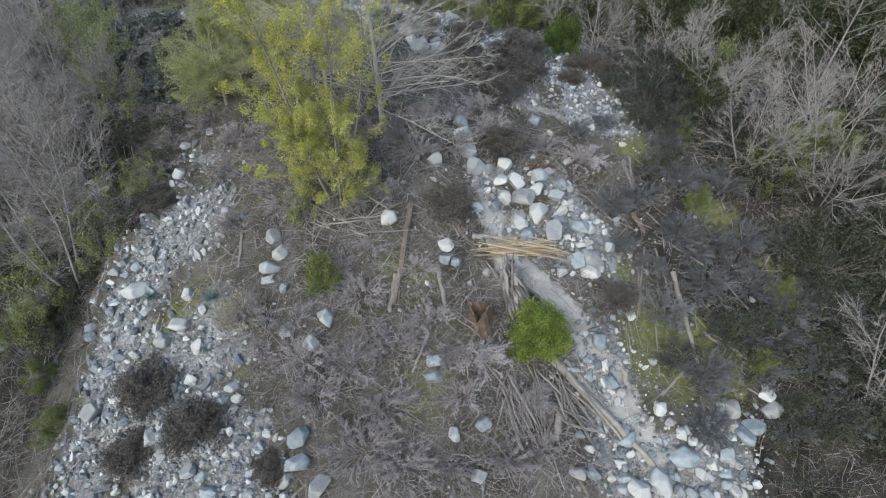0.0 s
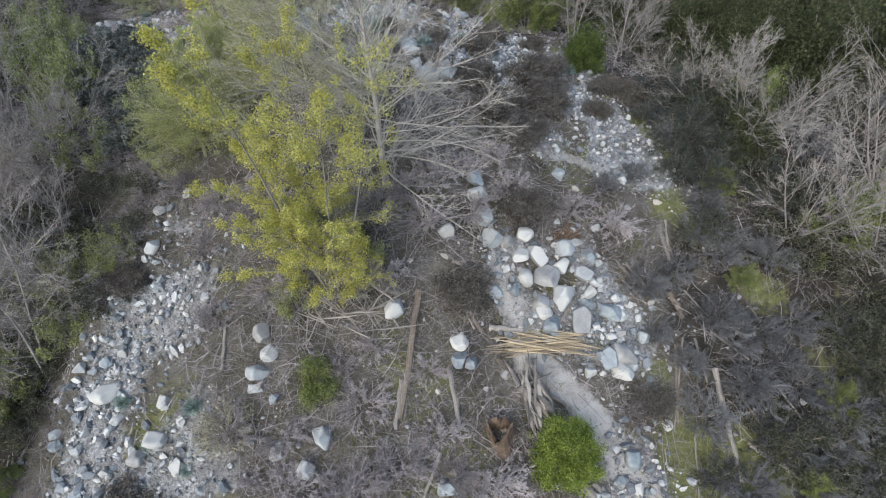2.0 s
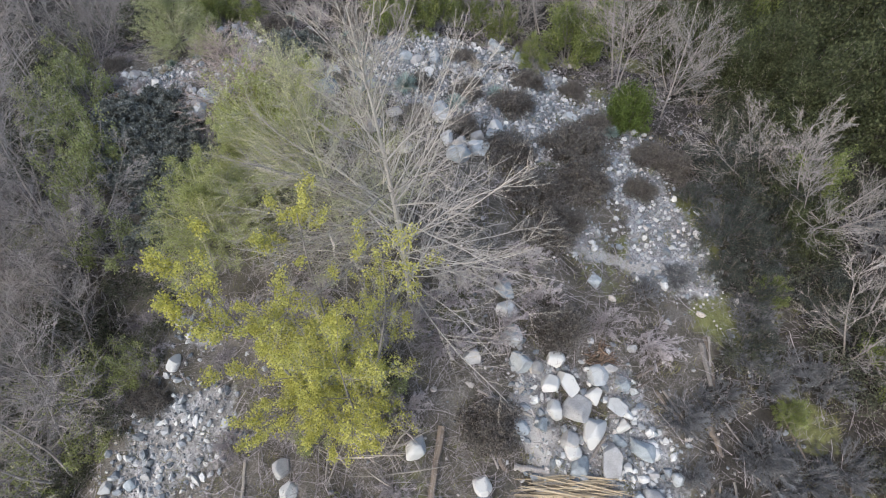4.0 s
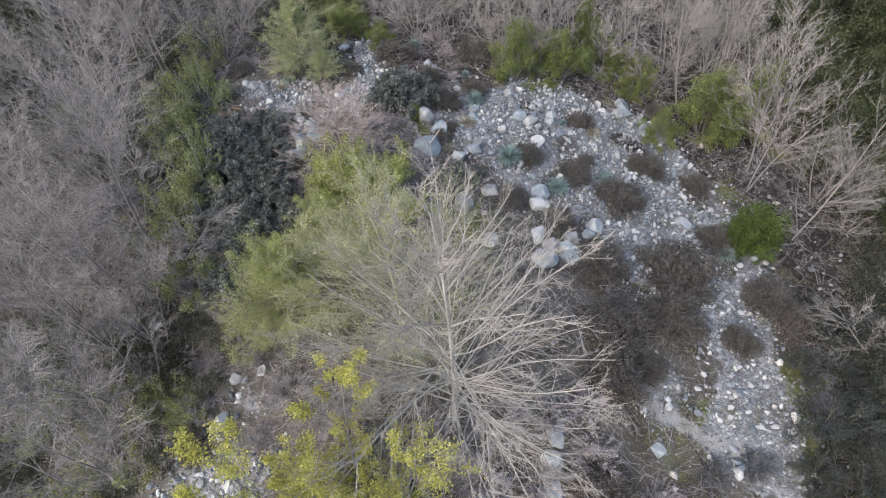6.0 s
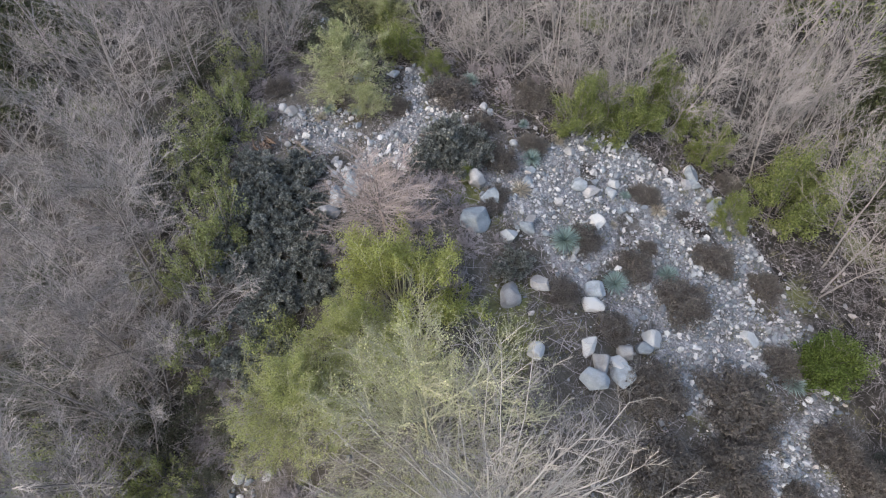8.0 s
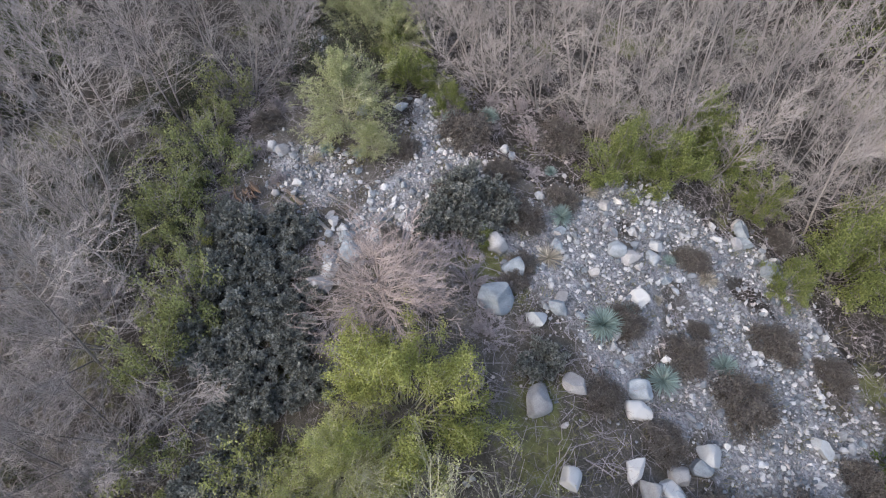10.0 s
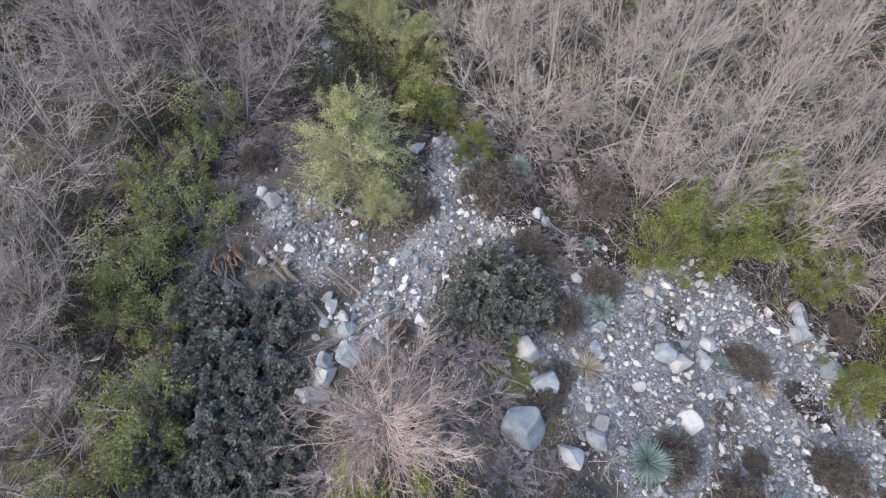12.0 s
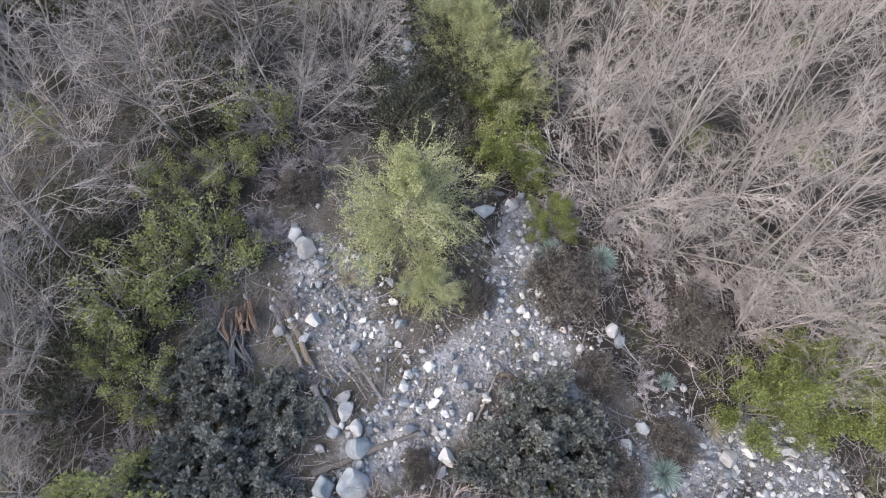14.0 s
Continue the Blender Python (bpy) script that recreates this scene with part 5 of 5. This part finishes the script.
def turned(rng, n):
    q = unit(rng.normal(size=(n, 4)))
    w, x, y, z = q.T
    return np.stack([1 - 2 * (y * y + z * z), 2 * (x * y - z * w), 2 * (x * z + y * w), 2 * (x * y + z * w), 1 - 2 * (x * x + z * z), 2 * (y * z - x * w),
                     2 * (x * z - y * w), 2 * (y * z + x * w), 1 - 2 * (x * x + y * y)], 1).reshape(n, 3, 3)


def rubble(rng, spots, sizes, level=1, shapes=6):
    verts, faces, base = [], [], 0
    which = rng.integers(0, shapes, len(spots))
    for k in range(shapes):
        v, f = rock_shape(160 + k, level)
        p, s = spots[which == k], sizes[which == k]
        stretch = s[:, None] * rng.uniform((0.85, 0.7, 0.5), (1.3, 1.0, 0.8), (len(p), 3))
        q = (v[None] * stretch[:, None]) @ np.transpose(turned(rng, len(p)), (0, 2, 1))
        q += np.c_[p, ground_z(p[:, 0], p[:, 1]) + 0.2 * s][:, None]
        verts.append(q.reshape(-1, 3))
        faces.append((f[None] + (np.arange(len(p)) * len(v))[:, None, None]).reshape(-1, 3) + base)
        base += len(p) * len(v)
    return np.concatenate(verts), np.concatenate(faces)


rng = np.random.default_rng(7)
spots = scatter(rng, 16000, gravel_at)
gravel = piece("gravel", mesh_of("gravel", *rubble(rng, spots, np.clip(rng.lognormal(-2.75, 0.35, len(spots)), 0.03, 0.14))), M_GRAVEL)
tagged(gravel, "fine pale grey gravel", "gravel", kind="stuff")
spots = scatter(rng, 10000, lambda x, y: gravel_at(x, y) & (np.sin(2.3 * x + 1.9 * np.sin(1.7 * y)) * np.sin(2.1 * y + 1.4 * np.sin(2.6 * x)) > rng.uniform(-1.2, 0.6, len(x))))
cobbles = piece("cobbles", mesh_of("cobbles", *rubble(rng, spots, np.clip(rng.lognormal(-2.0, 0.5, len(spots)) * np.where(spots[:, 1] < 17, 1.25, 1.0), 0.07, 0.45))), M_COBBLE)
tagged(cobbles, "pale cobbles of mixed size lying in gravel", "cobbles", kind="stuff")
spots = scatter(rng, 2200, lambda x, y: (y < 37) & (x > -17) & (x < 9))
loose = piece("scattered_stones", mesh_of("scattered_stones", *rubble(rng, spots, np.clip(rng.lognormal(-2.1, 0.5, len(spots)), 0.05, 0.4))), M_GRAVEL)
tagged(loose, "scattered grey stones on leaf litter", "stones", kind="stuff")


# ---- dead sticks on the litter ----
def dead_sticks(count):
    r = np.random.default_rng(8)
    p = scatter(r, count, lambda x, y: ~gravel_at(x, y) & ((x < 4.4) | (np.sin(9 * x) * np.sin(8 * y) > 0.45)))
    a = r.uniform(0, 2 * np.pi, count)
    ln = r.uniform(0.25, 1.0, count)
    d = np.stack([np.cos(a), np.sin(a)], 1) * ln[:, None] * 0.5
    pts = []
    for k in (-1, 0, 1):
        q = p + d * k + r.normal(0, 0.04, (count, 2))
        pts.append(np.c_[q, ground_z(q[:, 0], q[:, 1]) + r.uniform(0.02, 0.22, count)])
    P = np.stack(pts, 1)
    return tubes([(P, np.tile((r.uniform(0.005, 0.012, count))[:, None], (1, 3)))], 3)


sticks = piece("dead_sticks", mesh_of("dead_sticks", *dead_sticks(6200)), M_BRUSH)
tagged(sticks, "fallen grey twigs and sticks over leaf litter", "sticks", kind="stuff")


# ---- brush, grass and small woody things over the litter ----
def dead_brush(count):
    r = np.random.default_rng(12)
    p = scatter(r, count, lambda x, y: ~gravel_at(x, y) & (near_line(TRAIL, x, y) > 0.6) & (((y < 16) & (x > -9) & (x < 4.6)) | (np.sin(7 * x) * np.sin(5 * y) > 0.2)))
    a = r.uniform(0, 2 * np.pi, count)
    way = unit(np.stack([np.cos(a), np.sin(a), r.uniform(0.1, 1.1, count)], 1))
    foot = np.c_[p, ground_z(p[:, 0], p[:, 1]) - 0.03]
    main = grow(r, foot, way, r.uniform(0.3, 0.9, count), np.full(count, 0.006), 3, 0.2, -0.12)
    side = shoots(r, main, 2, (0.2, 0.9), (25, 60), (0.4, 0.8), 2, 0.1, 0.0, 0.7, 0.005)
    return tubes([main, side], 3)


tangle = piece("dead_brush", mesh_of("dead_brush", *dead_brush(34000)), M_BRUSH)
tagged(tangle, "thin grey leafless brush over leaf litter", "brush", kind="stuff")


def grass_blades(count):
    r = np.random.default_rng(13)
    heart = scatter(r, count // 25, lambda x, y: (y < 37) & (x > -18) & (x < 10))
    p = np.repeat(heart, 25, 0) + r.normal(0, 0.16, (len(heart) * 25, 2))
    n = len(p)
    foot = np.c_[p, ground_z(p[:, 0], p[:, 1])]
    a = r.uniform(0, 2 * np.pi, n)
    way = unit(np.stack([np.cos(a) * 0.8, np.sin(a) * 0.8, np.ones(n)], 1)) * r.uniform(0.1, 0.32, n)[:, None]
    side = unit(np.cross(way, np.array([0, 0, 1.0]))) * 0.008
    v = np.stack([foot - side, foot + side, foot + way], 1)
    return v.reshape(-1, 3), np.arange(n * 3).reshape(-1, 3)


grass = piece("grass", mesh_of("grass", *grass_blades(26000)), L_GRASS)
tagged(grass, "tufts of dry and green grass", "grass", kind="stuff")


def splinter_mesh(seed):
    r = np.random.default_rng(seed)
    P = np.stack([np.linspace(-0.5, 0.5, 5), r.normal(0, 0.01, 5), r.normal(0, 0.006, 5)], 1)[None]
    return tubes([(P, np.array([[0.2, 0.9, 1.0, 0.8, 0.1]]) * 0.02)], 4)


def heap(name, label, category, x, y, turn, count, reach, width, lengths, fan, material, seed, rise=0.3, thick=1.0):
    """A heap of split pieces of wood, each a part of its own."""
    root = tagged(new(name), label, category)
    root.matrix_basis = pose(x, y, z_at(x, y))
    rnd = random.Random(seed)
    kinds = [mesh_of("splinter", *splinter_mesh(seed + k)) for k in range(4)]
    for n in range(count):
        ob = piece("splinter", kinds[n % 4], material, root)
        along, across = rnd.uniform(-reach, reach), rnd.uniform(-width, width)
        yaw = radians(turn + rnd.gauss(0, fan))
        dx, dy = along * math.cos(radians(turn)) - across * math.sin(radians(turn)), along * math.sin(radians(turn)) + across * math.cos(radians(turn))
        ln, th = rnd.uniform(*lengths), rnd.uniform(0.5, 1.8) * thick
        ex, ey = math.cos(yaw) * 0.5, math.sin(yaw) * 0.5
        slope = math.atan2(z_at(x + dx + ex, y + dy + ey) - z_at(x + dx - ex, y + dy - ey), 1.0)
        ob.matrix_basis = Matrix.LocRotScale((dx, dy, z_at(x + dx, y + dy) - z_at(x, y) + rnd.uniform(0.04, rise)), Euler((rnd.uniform(0, 3), -slope + rnd.gauss(0, 0.06), yaw)), (ln, th, th))
    return root


heap("splintered_log", "splintered pale log lying across the trail", "log", 1.51, 12.33, 3, 52, 0.85, 0.26, (0.9, 2.6), 7, M_SPLIT, 200, 0.28, 0.85)
heap("bark_heap", "heap of rotten orange-brown bark beside boulders", "debris", 2.49, 15.84, 20, 30, 0.35, 0.25, (0.3, 0.7), 30, M_ROT, 210, 0.2, 1.4)
heap("root_heap", "grey splintered roots standing in a hollow", "roots", 0.96, 11.02, 110, 34, 0.5, 0.35, (0.7, 1.5), 24, M_WOOD, 220, 0.55, 2.4)
heap("driftwood_heap", "heap of grey and brown broken sticks", "driftwood", -16.65, 25.58, 145, 26, 0.3, 0.42, (0.85, 1.7), 18, M_WOOD, 230, 0.35, 1.55)
heap("bark_heap", "heap of split brown bark beside driftwood", "debris", -17.08, 26.36, 145, 26, 0.3, 0.36, (0.5, 1.0), 18, M_ROT, 240, 0.45, 1.9)
heap("branch_heap", "heap of long grey dead branches below the bush", "branches", 1.41, 7.87, 95, 44, 0.6, 1.0, (0.9, 1.9), 22, M_WOOD, 250, 0.35, 1.1)
heap("branch_heap", "tangle of pale dead branches round a leafing tree", "branches", -3.95, 12.74, 160, 40, 1.3, 0.8, (0.8, 2.2), 40, M_PALE_WOOD, 270, 0.5, 0.9)
heap("branch_heap", "heap of long grey dead branches beside the trail", "branches", 2.86, 7.82, 130, 20, 0.7, 0.5, (1.0, 2.2), 14, M_WOOD, 260, 0.3, 1.3)


def rotten_stump(x, y):
    root = tagged(new("tree_stump"), "broken rotten tree stump with jagged reddish wood", "stump")
    root.matrix_basis = pose(x, y, z_at(x, y), 8, -6, 0)
    rnd = random.Random(3)
    n, verts, faces = 18, [], []
    for k in range(n):
        a = 2 * math.pi * k / n
        r = 0.36 * (1 + 0.18 * math.sin(3 * a) + rnd.uniform(-0.08, 0.08))
        h = 0.55 + rnd.uniform(-0.2, 0.4)
        for rr, zz in ((r * 1.25, -0.1), (r, 0.2), (r * 0.92, h), (r * 0.7, h - 0.06), (r * 0.5, 0.12)):
            verts.append((rr * math.cos(a), rr * math.sin(a), zz))
    for k in range(n):
        for j in range(4):
            a, b = k * 5 + j, (k + 1) % n * 5 + j
            faces.append((a, b, b + 1, a + 1))
    piece("body", mesh_of("stump", verts, faces), M_ROT, root)


rotten_stump(0.05, 10.00)


# ---- stones that can be told apart, set in the gravel ----
def set_stones(count):
    r = np.random.default_rng(14)
    shapes = [mesh_of("stone", *rock_shape(180 + k, 2)) for k in range(6)]
    spots = scatter(r, count, gravel_at)
    for n, (x, y) in enumerate(spots):
        ob = piece("stone", shapes[n % 6], M_ROCK, ground)
        s = float(np.clip(r.lognormal(-1.35, 0.3), 0.16, 0.45))
        ob.matrix_basis = Matrix.LocRotScale((x, y, z_at(x, y) + 0.15 * s), Euler(r.uniform(-0.5, 6, 3).tolist()), (s * 1.1, s * 0.9, s * 0.75))


set_stones(300)
